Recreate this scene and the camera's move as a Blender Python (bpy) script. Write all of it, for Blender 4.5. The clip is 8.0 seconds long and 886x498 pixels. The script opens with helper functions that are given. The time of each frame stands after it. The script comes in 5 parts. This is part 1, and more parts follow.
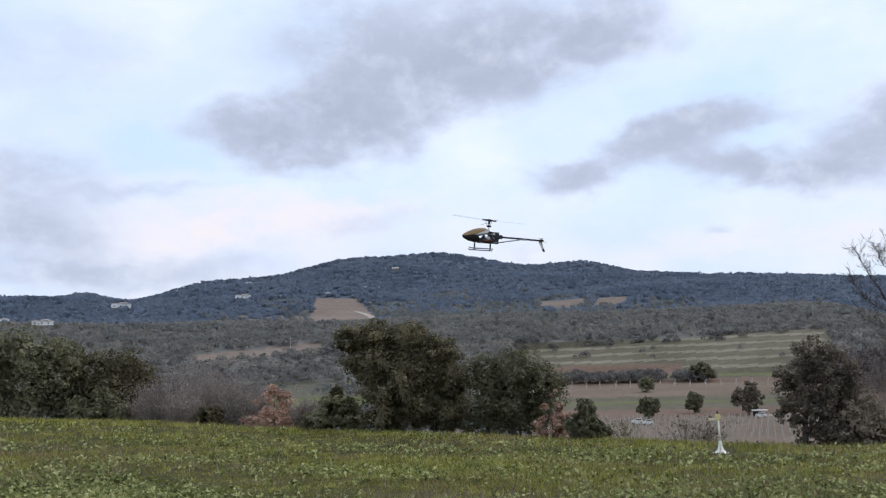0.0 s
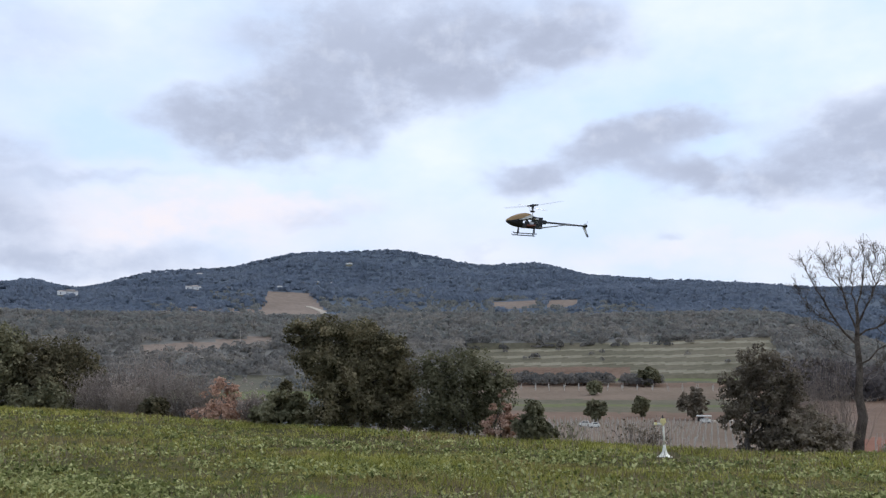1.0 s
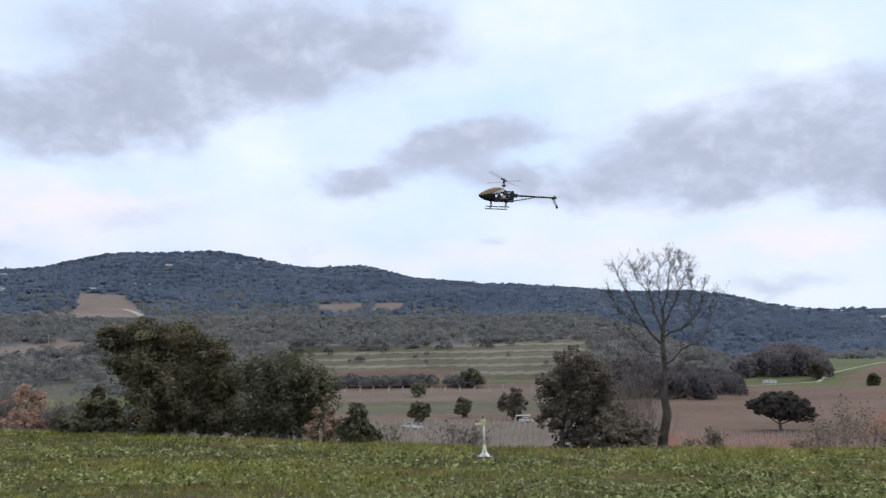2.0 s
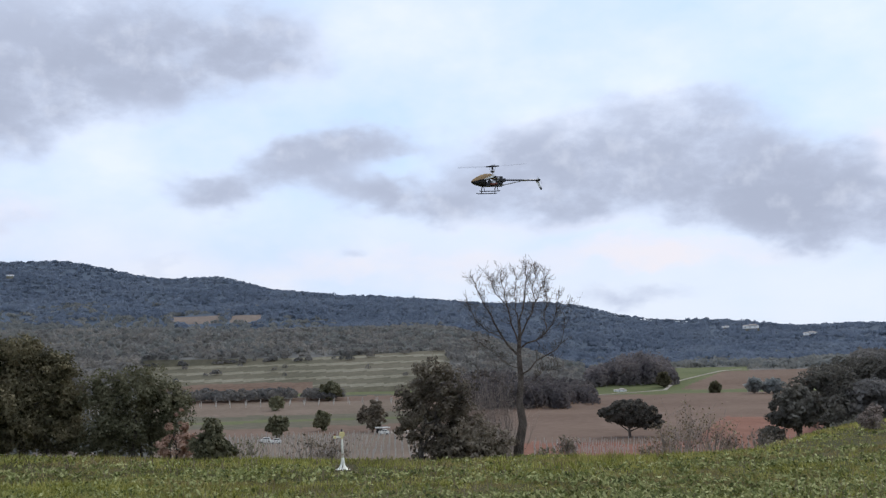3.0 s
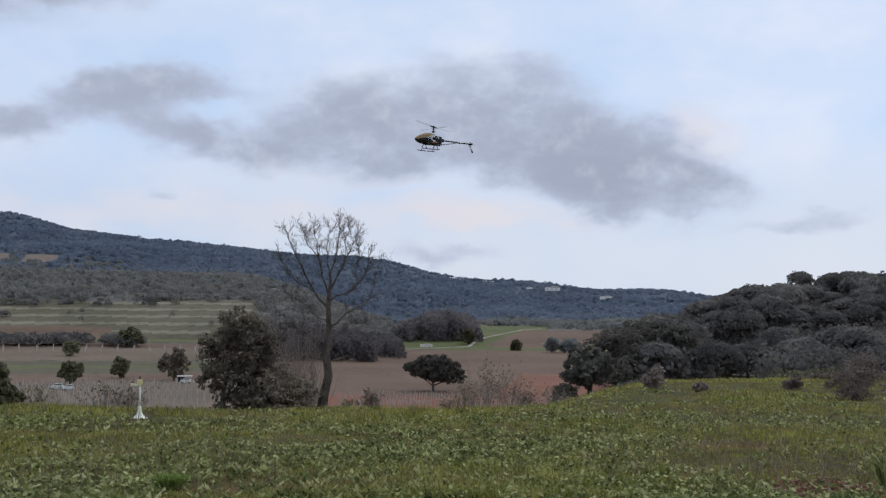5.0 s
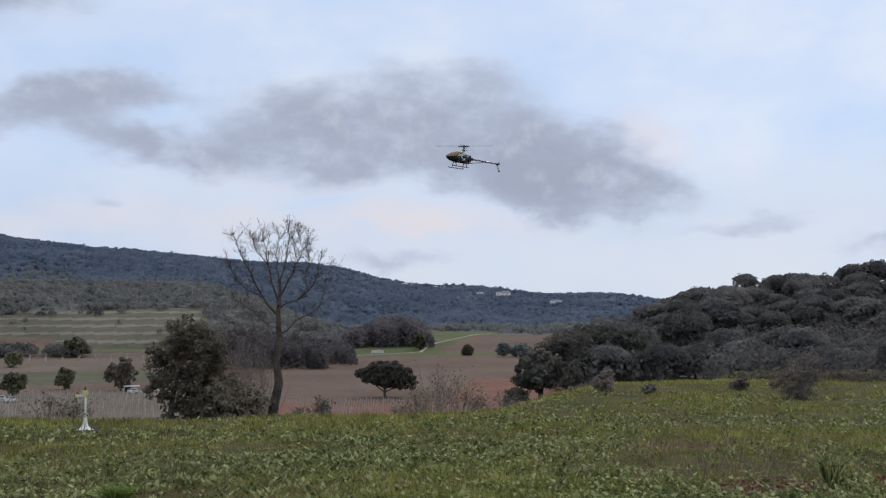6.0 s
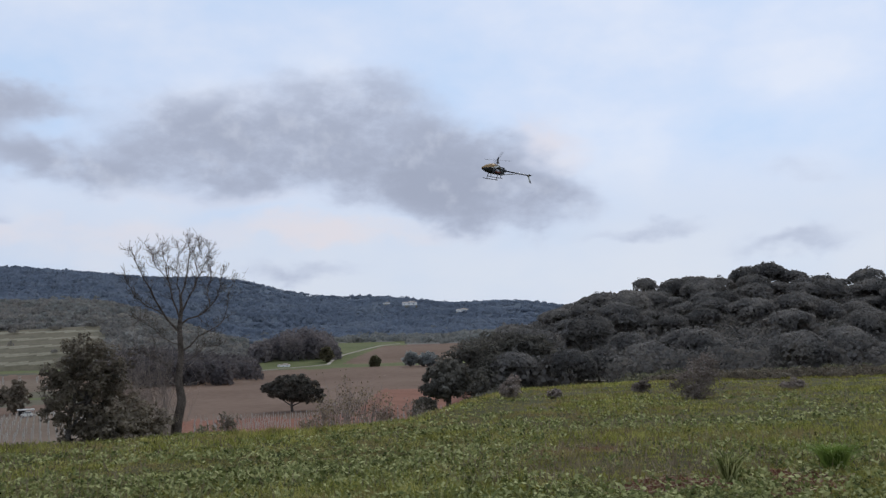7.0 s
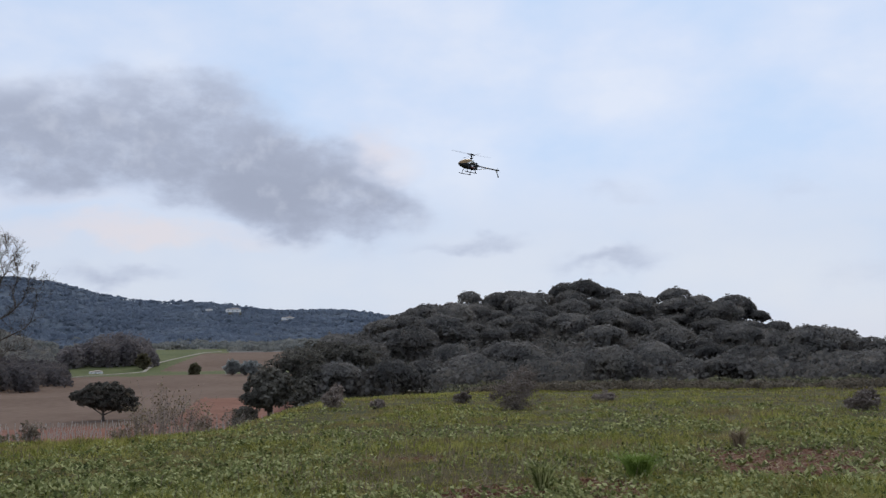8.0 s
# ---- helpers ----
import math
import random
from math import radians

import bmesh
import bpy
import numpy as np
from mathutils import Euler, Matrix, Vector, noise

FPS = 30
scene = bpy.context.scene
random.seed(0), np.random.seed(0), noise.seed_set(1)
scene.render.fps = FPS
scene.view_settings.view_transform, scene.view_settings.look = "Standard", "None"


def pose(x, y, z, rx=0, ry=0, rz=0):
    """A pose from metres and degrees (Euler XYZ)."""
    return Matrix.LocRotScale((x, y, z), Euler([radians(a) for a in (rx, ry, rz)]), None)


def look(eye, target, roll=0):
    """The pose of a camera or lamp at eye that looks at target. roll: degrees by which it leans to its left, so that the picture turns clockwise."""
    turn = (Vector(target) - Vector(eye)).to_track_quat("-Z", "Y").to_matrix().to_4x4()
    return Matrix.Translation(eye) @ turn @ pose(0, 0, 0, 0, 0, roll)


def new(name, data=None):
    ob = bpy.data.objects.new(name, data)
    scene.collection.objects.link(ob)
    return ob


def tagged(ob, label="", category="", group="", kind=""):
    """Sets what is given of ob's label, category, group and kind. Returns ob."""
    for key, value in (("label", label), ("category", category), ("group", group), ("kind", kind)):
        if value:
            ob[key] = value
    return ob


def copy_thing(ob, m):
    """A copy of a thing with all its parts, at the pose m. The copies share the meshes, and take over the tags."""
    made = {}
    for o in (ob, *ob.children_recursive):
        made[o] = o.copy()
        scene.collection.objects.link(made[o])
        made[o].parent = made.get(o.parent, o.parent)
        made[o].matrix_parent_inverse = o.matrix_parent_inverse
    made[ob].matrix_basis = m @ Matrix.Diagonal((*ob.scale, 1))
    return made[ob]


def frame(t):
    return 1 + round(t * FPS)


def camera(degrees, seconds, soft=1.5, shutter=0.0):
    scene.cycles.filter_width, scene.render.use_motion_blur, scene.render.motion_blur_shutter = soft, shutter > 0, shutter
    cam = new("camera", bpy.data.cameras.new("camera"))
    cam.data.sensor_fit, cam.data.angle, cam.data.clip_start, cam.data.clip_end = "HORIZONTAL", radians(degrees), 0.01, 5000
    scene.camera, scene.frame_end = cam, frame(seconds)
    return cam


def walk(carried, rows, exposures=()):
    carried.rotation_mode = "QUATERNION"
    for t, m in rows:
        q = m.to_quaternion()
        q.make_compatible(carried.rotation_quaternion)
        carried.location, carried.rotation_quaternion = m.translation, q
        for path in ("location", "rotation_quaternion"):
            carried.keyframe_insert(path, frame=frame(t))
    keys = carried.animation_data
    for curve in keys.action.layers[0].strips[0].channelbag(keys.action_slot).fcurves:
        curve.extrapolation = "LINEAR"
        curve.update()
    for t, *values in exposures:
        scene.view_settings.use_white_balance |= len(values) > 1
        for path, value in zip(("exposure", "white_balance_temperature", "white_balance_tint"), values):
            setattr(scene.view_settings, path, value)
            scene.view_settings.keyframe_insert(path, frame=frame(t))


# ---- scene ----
cam = camera(49.86, 8.0, soft=1.32, shutter=0.1)
EYE = 1.6
# seconds, yaw, pitch, roll of the hand-held camera, which turns on the spot
TURNS = [
    (0.0, 0.0, 7.5, 1.6), (0.5, -0.92, 7.94, 0.98), (1.0, -2.97, 7.35, 0.02), (1.5, -4.42, 5.51, -1.09),
    (2.0, -13.38, 7.46, 0.67), (2.2, -16.85, 7.59, 1.17), (3.3, -22.5, 8.13, 0.84), (3.5, -23.2, 8.25, -0.09),
    (4.0, -27.98, 9.16, -0.44), (4.5, -32.41, 7.0, -0.02), (4.7, -32.74, 5.3, -0.39), (5.8, -35.24, 5.34, -0.13),
    (6.0, -36.02, 5.48, 0.28), (6.5, -37.36, 6.76, 0.91), (7.0, -41.56, 5.98, 2.01), (7.5, -46.2, 5.81, 1.78),
    (8.0, -51.99, 6.29, 1.09),
]
walk(cam, [(t, pose(0.1 * (math.sin(radians(-yaw)) - 0.5), 0.1 * (math.cos(radians(yaw)) - 0.87), EYE, 90 + pitch, roll, yaw)) for t, yaw, pitch, roll in TURNS],
     exposures=[(0.0, 0.27), (2.0, 0.28), (3.5, 0.12), (4.5, -0.05), (8.0, -0.07)])


# ---- sky and light ----
class Nodes:
    """Short hand for building a node tree."""

    def __init__(self, tree):
        self.tree = tree
        tree.nodes.clear()

    def add(self, kind, values=()):
        n = self.tree.nodes.new(kind)
        for key, value in dict(values).items():
            if isinstance(value, bpy.types.NodeSocket):
                self.tree.links.new(value, n.inputs[key])
            else:
                n.inputs[key].default_value = value
        return n

    def vector(self, op, a, b=(0.0, 0.0, 0.0), out=0):
        n = self.add("ShaderNodeVectorMath", {0: a, 1: b})
        n.operation = op
        return n.outputs[out]

    def math(self, op, a, b=0.0, clamp=False):
        n = self.add("ShaderNodeMath", {0: a, 1: b})
        n.operation, n.use_clamp = op, clamp
        return n.outputs[0]

    def mix(self, fac, a, b, blend="MIX"):
        n = self.tree.nodes.new("ShaderNodeMix")
        n.data_type, n.blend_type = "RGBA", blend
        for key, value in ((0, fac), (6, a), (7, b)):
            if isinstance(value, bpy.types.NodeSocket):
                self.tree.links.new(value, n.inputs[key])
            else:
                n.inputs[key].default_value = value
        return n.outputs[2]

    def ramp(self, fac, stops, ease="LINEAR"):
        n = self.add("ShaderNodeValToRGB", {0: fac})
        n.color_ramp.interpolation = ease
        while len(n.color_ramp.elements) < len(stops):
            n.color_ramp.elements.new(0.5)
        for e, (p, c) in zip(n.color_ramp.elements, stops):
            e.position, e.color = p, (*c, 1) if len(c) == 3 else c
        return n.outputs[0]

    def smooth(self, x, lo, hi, a=0.0, b=1.0):
        n = self.add("ShaderNodeMapRange", {0: x, 1: lo, 2: hi, 3: a, 4: b})
        n.interpolation_type = "SMOOTHSTEP"
        return n.outputs[0]

    def noise(self, vec, scale, detail=4.0, rough=0.55):
        return self.add("ShaderNodeTexNoise", {"Vector": vec, "Scale": scale, "Detail": detail, "Roughness": rough}).outputs[0]


# grey clouds: azimuth to the right, elevation, half width, half height, tilt (degrees), density
CLOUDS_WEST = [
    (-10.2, 14.3, 3.2, 1.4, -5, 0.95), (-6.5, 14.7, 4.4, 1.8, 8, 0.95), (-2.5, 16.7, 5.2, 2.1, 15, 0.85), (2.5, 18.2, 5.5, 2.0, 14, 0.8), (7.5, 19.4, 5.0, 1.9, 12, 0.85),
    (11.5, 19.2, 3.0, 1.3, 10, 0.5), (-6.0, 19.0, 4.0, 2.5, 10, 0.55), (0.0, 21.5, 8.0, 2.2, 5, 0.6), (-13.0, 15.2, 2.0, 1.0, 0, 0.25),
    (-25.0, 9.2, 5.0, 1.5, 0, 0.75), (-24.0, 11.8, 4.5, 0.9, 4, 0.5), (-24.0, 16.5, 7.0, 2.2, 0, 0.35), (-17.0, 10.7, 3.2, 0.4, 3, 0.5), (-22.0, 8.3, 3.0, 0.5, 0, 0.4), (-4.0, 9.2, 2.8, 0.6, 5, 0.5), (-20.0, 6.4, 9.0, 0.9, 0, 0.75),
    (-27.0, 12.5, 6.0, 1.5, 0, 0.3), (-23.0, 19.0, 6.0, 1.6, 0, 0.35),
]
CLOUDS_MIDDLE = [
    (7.0, 11.4, 1.6, 0.9, 0, 0.7), (9.0, 11.8, 1.5, 1.0, 0, 0.65), (11.3, 13.0, 2.0, 1.0, 25, 0.72), (14.2, 13.4, 2.2, 1.0, 10, 0.75), (16.6, 14.2, 2.4, 0.9, 5, 0.72),
    (19.5, 14.4, 1.9, 0.7, 0, 0.55), (16.4, 11.8, 2.8, 0.9, -5, 0.62), (18.8, 10.9, 2.8, 0.9, -8, 0.7), (22.3, 10.9, 2.8, 1.2, -5, 0.75), (24.9, 13.2, 2.4, 1.5, 0, 0.58),
    (27.0, 12.4, 3.0, 2.2, 0, 0.66), (30.2, 11.5, 3.0, 1.9, 0, 0.72), (33.0, 12.8, 3.8, 2.0, 0, 0.6), (31.0, 10.7, 4.5, 0.8, -4, 0.6), (37.0, 12.2, 4.2, 2.3, -8, 0.66), (41.5, 11.2, 4.0, 2.2, -14, 0.76),
    (39.0, 9.9, 3.5, 1.2, -10, 0.95), (44.5, 9.6, 3.8, 1.9, -14, 0.95), (47.3, 8.6, 2.6, 1.3, -12, 0.85), (43.5, 8.3, 2.6, 0.9, -10, 0.8), (35.0, 15.0, 5.0, 1.2, 0, 0.4),
    (32.0, 16.6, 1.7, 1.2, 0, 0.28), (38.8, 15.8, 2.0, 1.2, 0, 0.28), (32.9, 5.15, 2.9, 0.55, -3, 0.7), (16.3, 7.9, 0.9, 0.3, 0, 0.5), (5.4, 7.4, 1.6, 0.4, 0, 0.4),
]
CLOUDS_EAST = [
    (54.6, 6.3, 2.0, 0.5, 3, 0.62), (52.0, 5.8, 1.6, 0.35, 0, 0.3), (62.3, 5.4, 3.0, 0.55, 4, 0.62), (62.4, 9.3, 1.5, 0.7, 0, 0.42), (73.1, 9.0, 1.4, 0.6, 0, 0.32), (76.3, 4.1, 2.4, 0.8, 0, 0.42),
]
# sunlit cream cloud behind the grey
CREAM = [(-13.0, 8.8, 8.0, 1.7, 3, 1.0), (-6.0, 9.9, 5.0, 0.9, 0, 0.7), (-17.5, 11.4, 4.0, 0.8, 4, 0.4), (35.5, 7.3, 6.0, 0.6, -2, 0.8), (20.0, 7.0, 10.0, 0.7, 0, 0.5), (48.0, 12.0, 2.4, 1.4, -20, 0.7), (28.0, 9.2, 6.0, 0.7, 0, 0.4)]


def build_world():
    world = bpy.data.worlds.new("sky")
    scene.world = world
    world.use_nodes = True
    k = Nodes(world.node_tree)
    co = k.add("ShaderNodeTexCoord").outputs["Generated"]
    xyz = k.add("ShaderNodeSeparateXYZ", {0: co})
    az = k.math("MULTIPLY", k.math("ARCTAN2", xyz.outputs[0], xyz.outputs[1]), 57.2958)
    el = k.math("MULTIPLY", k.math("ARCSINE", xyz.outputs[2]), 57.2958)
    flat = k.add("ShaderNodeCombineXYZ", {0: az, 1: el}).outputs[0]
    stretched = k.add("ShaderNodeCombineXYZ", {0: k.math("MULTIPLY", az, 0.6), 1: el}).outputs[0]
    # ragged edges: broad, middling and fine displacements
    p = flat
    for scale, amount in ((0.13, (2.6, 1.6, 0.0)), (0.45, (3.8, 3.0, 0.0)), (1.3, (0.9, 0.8, 0.0))):
        warp = k.add("ShaderNodeTexNoise", {"Vector": stretched, "Scale": scale, "Detail": 3.5, "Roughness": 0.5})
        off = k.vector("MULTIPLY", k.vector("SUBTRACT", warp.outputs["Color"], (0.5, 0.5, 0.5)), amount)
        p = k.vector("ADD", p, off)
    p = k.vector("MULTIPLY", p, (1.0, 1.0, 0.0))

    def union(rows, rim, heart):
        total = None
        for a, e, w, h, tilt, dense in rows:
            m = k.tree.nodes.new("ShaderNodeMapping")
            m.vector_type = "TEXTURE"
            k.tree.links.new(p, m.inputs["Vector"])
            m.inputs["Location"].default_value, m.inputs["Rotation"].default_value, m.inputs["Scale"].default_value = (a, e, 0), (0, 0, radians(tilt)), (w, h, 1)
            c = k.smooth(k.vector("LENGTH", m.outputs[0], out="Value"), rim, heart, 0.0, dense)
            total = c if total is None else k.math("SUBTRACT", k.math("ADD", total, c), k.math("MULTIPLY", total, c))
        return total

    cover = union(CLOUDS_WEST + CLOUDS_MIDDLE + CLOUDS_EAST, 2.35, 0.1)
    cream = union(CREAM, 1.6, 0.2)
    soft = k.noise(stretched, 0.34, 6.0, 0.62)
    cover = k.math("MULTIPLY", cover, k.smooth(soft, 0.28, 0.6, 0.68, 1.0))
    # scattered cloud over the rest of the sky
    more = k.math("MULTIPLY", k.smooth(k.noise(co, 2.2, 5.0, 0.55), 0.5, 0.7), k.smooth(el, 20.0, 30.0))
    cover = k.math("MAXIMUM", cover, k.math("MULTIPLY", more, 0.8))
    nishita = k.add("ShaderNodeTexSky")
    nishita.sky_type, nishita.sun_disc, nishita.sun_elevation, nishita.sun_rotation = "NISHITA", False, radians(43), radians(67)
    air = k.mix(1.0, nishita.outputs[0], (0.1, 0.1, 0.1, 1), "MULTIPLY")
    veil = k.ramp(k.noise(stretched, 0.11, 5.0, 0.55), [(0.36, (0.58, 0.74, 1.0)), (0.5, (0.68, 0.79, 1.0)), (0.62, (0.78, 0.85, 1.0))])
    low = k.ramp(k.noise(stretched, 0.16, 4.0, 0.5), [(0.36, (0.58, 0.70, 0.92)), (0.5, (0.70, 0.75, 0.89)), (0.62, (0.77, 0.79, 0.88))])
    low = k.mix(k.smooth(az, 5.0, 40.0, 0.0, 0.6), low, (0.64, 0.73, 0.90, 1))
    veil = k.mix(k.smooth(el, 12.5, 6.0), veil, low)
    base = k.mix(0.88, air, veil)
    base = k.mix(k.math("MULTIPLY", cream, k.smooth(soft, 0.3, 0.6, 0.35, 0.9)), base, (0.80, 0.75, 0.79, 1))
    grey = k.ramp(cover, [(0.0, (0.64, 0.71, 0.88)), (0.55, (0.49, 0.55, 0.7)), (1.0, (0.375, 0.42, 0.54))])
    # the billows catch light on their upper sides
    above = k.noise(k.vector("ADD", flat, (0.25, 0.9, 0.0)), 0.3, 4.5, 0.55)
    lit = k.smooth(k.math("SUBTRACT", k.noise(flat, 0.3, 4.5, 0.55), above), 0.0, 0.22)
    grey = k.mix(k.math("MULTIPLY", lit, 0.42), grey, (0.62, 0.67, 0.79, 1))
    sky = k.mix(k.smooth(cover, 0.08, 0.85), base, grey)
    bg = k.add("ShaderNodeBackground", {"Color": sky, "Strength": 1.0}).outputs[0]
    k.add("ShaderNodeOutputWorld", {"Surface": bg})


build_world()
sun = bpy.data.lights.new("sun", "SUN")
sun.energy, sun.angle, sun.color = 1.1, radians(22), (1.0, 0.93, 0.82)
sun_ob = new("sun", sun)
sun_ob.matrix_world = look((60, 25, 60), (0, 0, 0))


# ---- materials ----
def material(name, stops, scale=3.0, rough=0.85, bump=0.0, island=0.0, fine=30.0, metal=0.0, coarse_mix=0.5, spec=0.06, coord="pos"):
    """Noise-driven colour (coarse and fine) with bump; island: how much each loose piece varies by itself."""
    m = bpy.data.materials.new(name)
    m.use_nodes = True
    k = Nodes(m.node_tree)
    geo = k.add("ShaderNodeNewGeometry")
    pos = geo.outputs["Position"] if coord == "pos" else k.add("ShaderNodeTexCoord").outputs["Object"]
    a, b = k.noise(pos, scale), k.noise(pos, fine)
    fac = k.math("ADD", k.math("MULTIPLY", a, coarse_mix), k.math("MULTIPLY", b, 1 - coarse_mix))
    fac = k.smooth(fac, 0.3, 0.7)
    if island:
        fac = k.math("ADD", k.math("MULTIPLY", fac, 1 - island), k.math("MULTIPLY", geo.outputs["Random Per Island"], island))
    col = k.ramp(fac, stops)
    values = {"Base Color": col, "Roughness": rough, "Metallic": metal, "Specular IOR Level": spec}
    if bump:
        values["Normal"] = k.add("ShaderNodeBump", {"Strength": bump, "Distance": 0.1, "Height": b}).outputs[0]
    p = k.add("ShaderNodeBsdfPrincipled", values)
    k.add("ShaderNodeOutputMaterial", {"Surface": p.outputs[0]})
    return m


def foliage(name, dark, mid, light, thin=0.25, scale=1.3, even=0.55, dry=None):
    """Leaves that differ one by one, and let some light through; dry: the colour of withered patches."""
    m = bpy.data.materials.new(name)
    m.use_nodes = True
    k = Nodes(m.node_tree)
    geo = k.add("ShaderNodeNewGeometry")
    patch = k.noise(geo.outputs["Position"], scale, 3.0)
    fac = k.math("ADD", k.math("MULTIPLY", geo.outputs["Random Per Island"], even), k.math("MULTIPLY", k.smooth(patch, 0.3, 0.7), 1 - even))
    col = k.ramp(fac, [(0.1, dark), (0.5, mid), (0.92, light)])
    if dry:
        at = geo.outputs["Position"]
        withered = k.math("ADD", k.math("MULTIPLY", k.noise(at, 0.32, 4.0, 0.6), 0.7), k.math("MULTIPLY", k.noise(at, 2.2, 2.0), 0.3))
        col = k.mix(k.smooth(withered, 0.47, 0.62, 0.0, 0.75), col, (*dry, 1))
    own = k.smooth(k.add("ShaderNodeObjectInfo").outputs["Random"], 0.0, 1.0, 0.78, 1.22)
    col = k.mix(1.0, col, k.add("ShaderNodeCombineXYZ", {0: own, 1: own, 2: own}).outputs[0], "MULTIPLY")
    p = k.add("ShaderNodeBsdfPrincipled", {"Base Color": col, "Roughness": 0.75, "Specular IOR Level": 0.12})
    tr = k.add("ShaderNodeBsdfTranslucent", {"Color": col})
    mix = k.add("ShaderNodeMixShader", {0: thin, 1: p.outputs[0], 2: tr.outputs[0]})
    k.add("ShaderNodeOutputMaterial", {"Surface": mix.outputs[0]})
    return m


def plain(name, color, rough=0.5, metal=0.0, spec=0.4):
    c = np.array(color)
    return material(name, [(0.0, tuple(c * 0.8)), (1.0, tuple(np.minimum(c * 1.12, 1)))], scale=4.0, rough=rough, metal=metal, fine=60.0, spec=spec, coord="object")


M_FIELD = material("meadow_earth", [(0.0, (0.036, 0.0374, 0.0115)), (0.5, (0.0684, 0.0648, 0.0216)), (1.0, (0.115, 0.09, 0.0432))], 0.35, bump=0.6, fine=7.0)
M_DIRT = material("red_earth", [(0.0, (0.1, 0.045, 0.028)), (0.5, (0.17, 0.08, 0.05)), (1.0, (0.24, 0.13, 0.085))], 0.8, bump=0.8, fine=12.0)
M_SCRUB = material("scrub_ground", [(0.0, (0.08, 0.076, 0.056)), (0.5, (0.112, 0.104, 0.076)), (1.0, (0.152, 0.136, 0.096))], 0.05, bump=0.5, fine=0.6)
M_VINE = material("vineyard_earth", [(0.0, (0.135, 0.099, 0.07)), (0.5, (0.178, 0.133, 0.097)), (1.0, (0.22, 0.163, 0.122))], 0.02, fine=0.35)
M_RED = material("red_field_earth", [(0.0, (0.156, 0.0712, 0.0459)), (0.5, (0.216, 0.0997, 0.0653)), (1.0, (0.248, 0.133, 0.0918))], 0.03, fine=0.5)
M_BROWN = material("ploughed_earth", [(0.0, (0.122, 0.078, 0.0541)), (0.5, (0.162, 0.108, 0.0765)), (1.0, (0.194, 0.133, 0.0979))], 0.015, fine=0.3)
M_STRIP = material("green_crop", [(0.0, (0.085, 0.098, 0.04)), (0.5, (0.12, 0.13, 0.055)), (1.0, (0.16, 0.158, 0.075))], 0.02, fine=0.3)
M_TERRACE = material("terrace_grass", [(0.0, (0.094, 0.086, 0.055)), (0.5, (0.124, 0.11, 0.074)), (1.0, (0.158, 0.136, 0.095))], 0.02, fine=0.25)
M_BANK = material("dry_bank_grass", [(0.0, (0.165, 0.15, 0.105)), (0.5, (0.21, 0.19, 0.135)), (1.0, (0.25, 0.225, 0.165))], 0.02, fine=0.3)
# woodland ground, its colour paled to carry some haze
M_HAZEFLOOR = material("hazed_wood_floor", [(0.0, (0.12, 0.118, 0.109)), (0.5, (0.154, 0.149, 0.134)), (1.0, (0.188, 0.178, 0.158))], 0.01, fine=0.12)
# the blue of distance haze is painted into this ground colour
M_HAZEFAR = material("hazed_far_slope", [(0.0, (0.075, 0.095, 0.122)), (0.5, (0.09, 0.112, 0.14)), (1.0, (0.105, 0.128, 0.155))], 0.004, fine=0.05)
M_DRYFIELD = material("dry_field", [(0.0, (0.16, 0.125, 0.1)), (0.5, (0.205, 0.16, 0.128)), (1.0, (0.25, 0.2, 0.16))], 0.01, fine=0.15)
M_ROAD = material("pale_track", [(0.0, (0.30, 0.26, 0.21)), (1.0, (0.44, 0.39, 0.32))], 0.05, fine=0.6)
M_BARK = material("bark", [(0.0, (0.06, 0.05, 0.045)), (0.5, (0.11, 0.095, 0.08)), (1.0, (0.18, 0.16, 0.14))], 6.0, bump=0.8, fine=40.0)
M_GREYBARK = material("grey_bark", [(0.0, (0.0675, 0.0533, 0.04332)), (0.5, (0.126, 0.1009, 0.08208)), (1.0, (0.189, 0.1542, 0.1277))], 5.0, bump=0.8, fine=40.0)
M_OAK = foliage("holm_oak_leaves", (0.0519, 0.0472, 0.0265), (0.138, 0.121, 0.069), (0.278, 0.231, 0.138), 0.3, scale=1.8, even=0.4)
M_OLIVE = foliage("greyish_leaves", (0.07475, 0.0759, 0.0414), (0.1782, 0.1679, 0.0966), (0.3105, 0.2875, 0.1782), 0.3, scale=1.8, even=0.4)
M_BROWNLEAF = foliage("brownish_leaves", (0.084, 0.06944, 0.05264), (0.2016, 0.1658, 0.121), (0.3248, 0.2688, 0.196), 0.3, scale=2.0, even=0.4)
M_REDLEAF = foliage("russet_leaves", (0.2, 0.12, 0.085), (0.4, 0.25, 0.18), (0.58, 0.4, 0.3), 0.35)
M_PINE = foliage("pine_needles", (0.066, 0.061, 0.052), (0.115, 0.105, 0.086), (0.178, 0.16, 0.128), 0.36, scale=0.7, even=0.4)
# valley leaves, greyed and lightened in the colour for haze
M_HAZEWOOD = foliage("hazed_wood_leaves", (0.19, 0.198, 0.19), (0.27, 0.273, 0.253), (0.356, 0.345, 0.31), 0.5, scale=0.05, even=0.4)
M_GREYTWIG = foliage("leafless_twigs", (0.213, 0.175, 0.152), (0.312, 0.26, 0.225), (0.413, 0.35, 0.3), 0.3)
M_HEATH = foliage("heath_twigs", (0.12, 0.095, 0.08), (0.235, 0.19, 0.16), (0.35, 0.29, 0.25), 0.3, scale=2.0, even=0.5)
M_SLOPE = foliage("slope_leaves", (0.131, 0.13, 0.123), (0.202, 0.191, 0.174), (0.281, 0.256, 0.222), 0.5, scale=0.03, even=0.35)
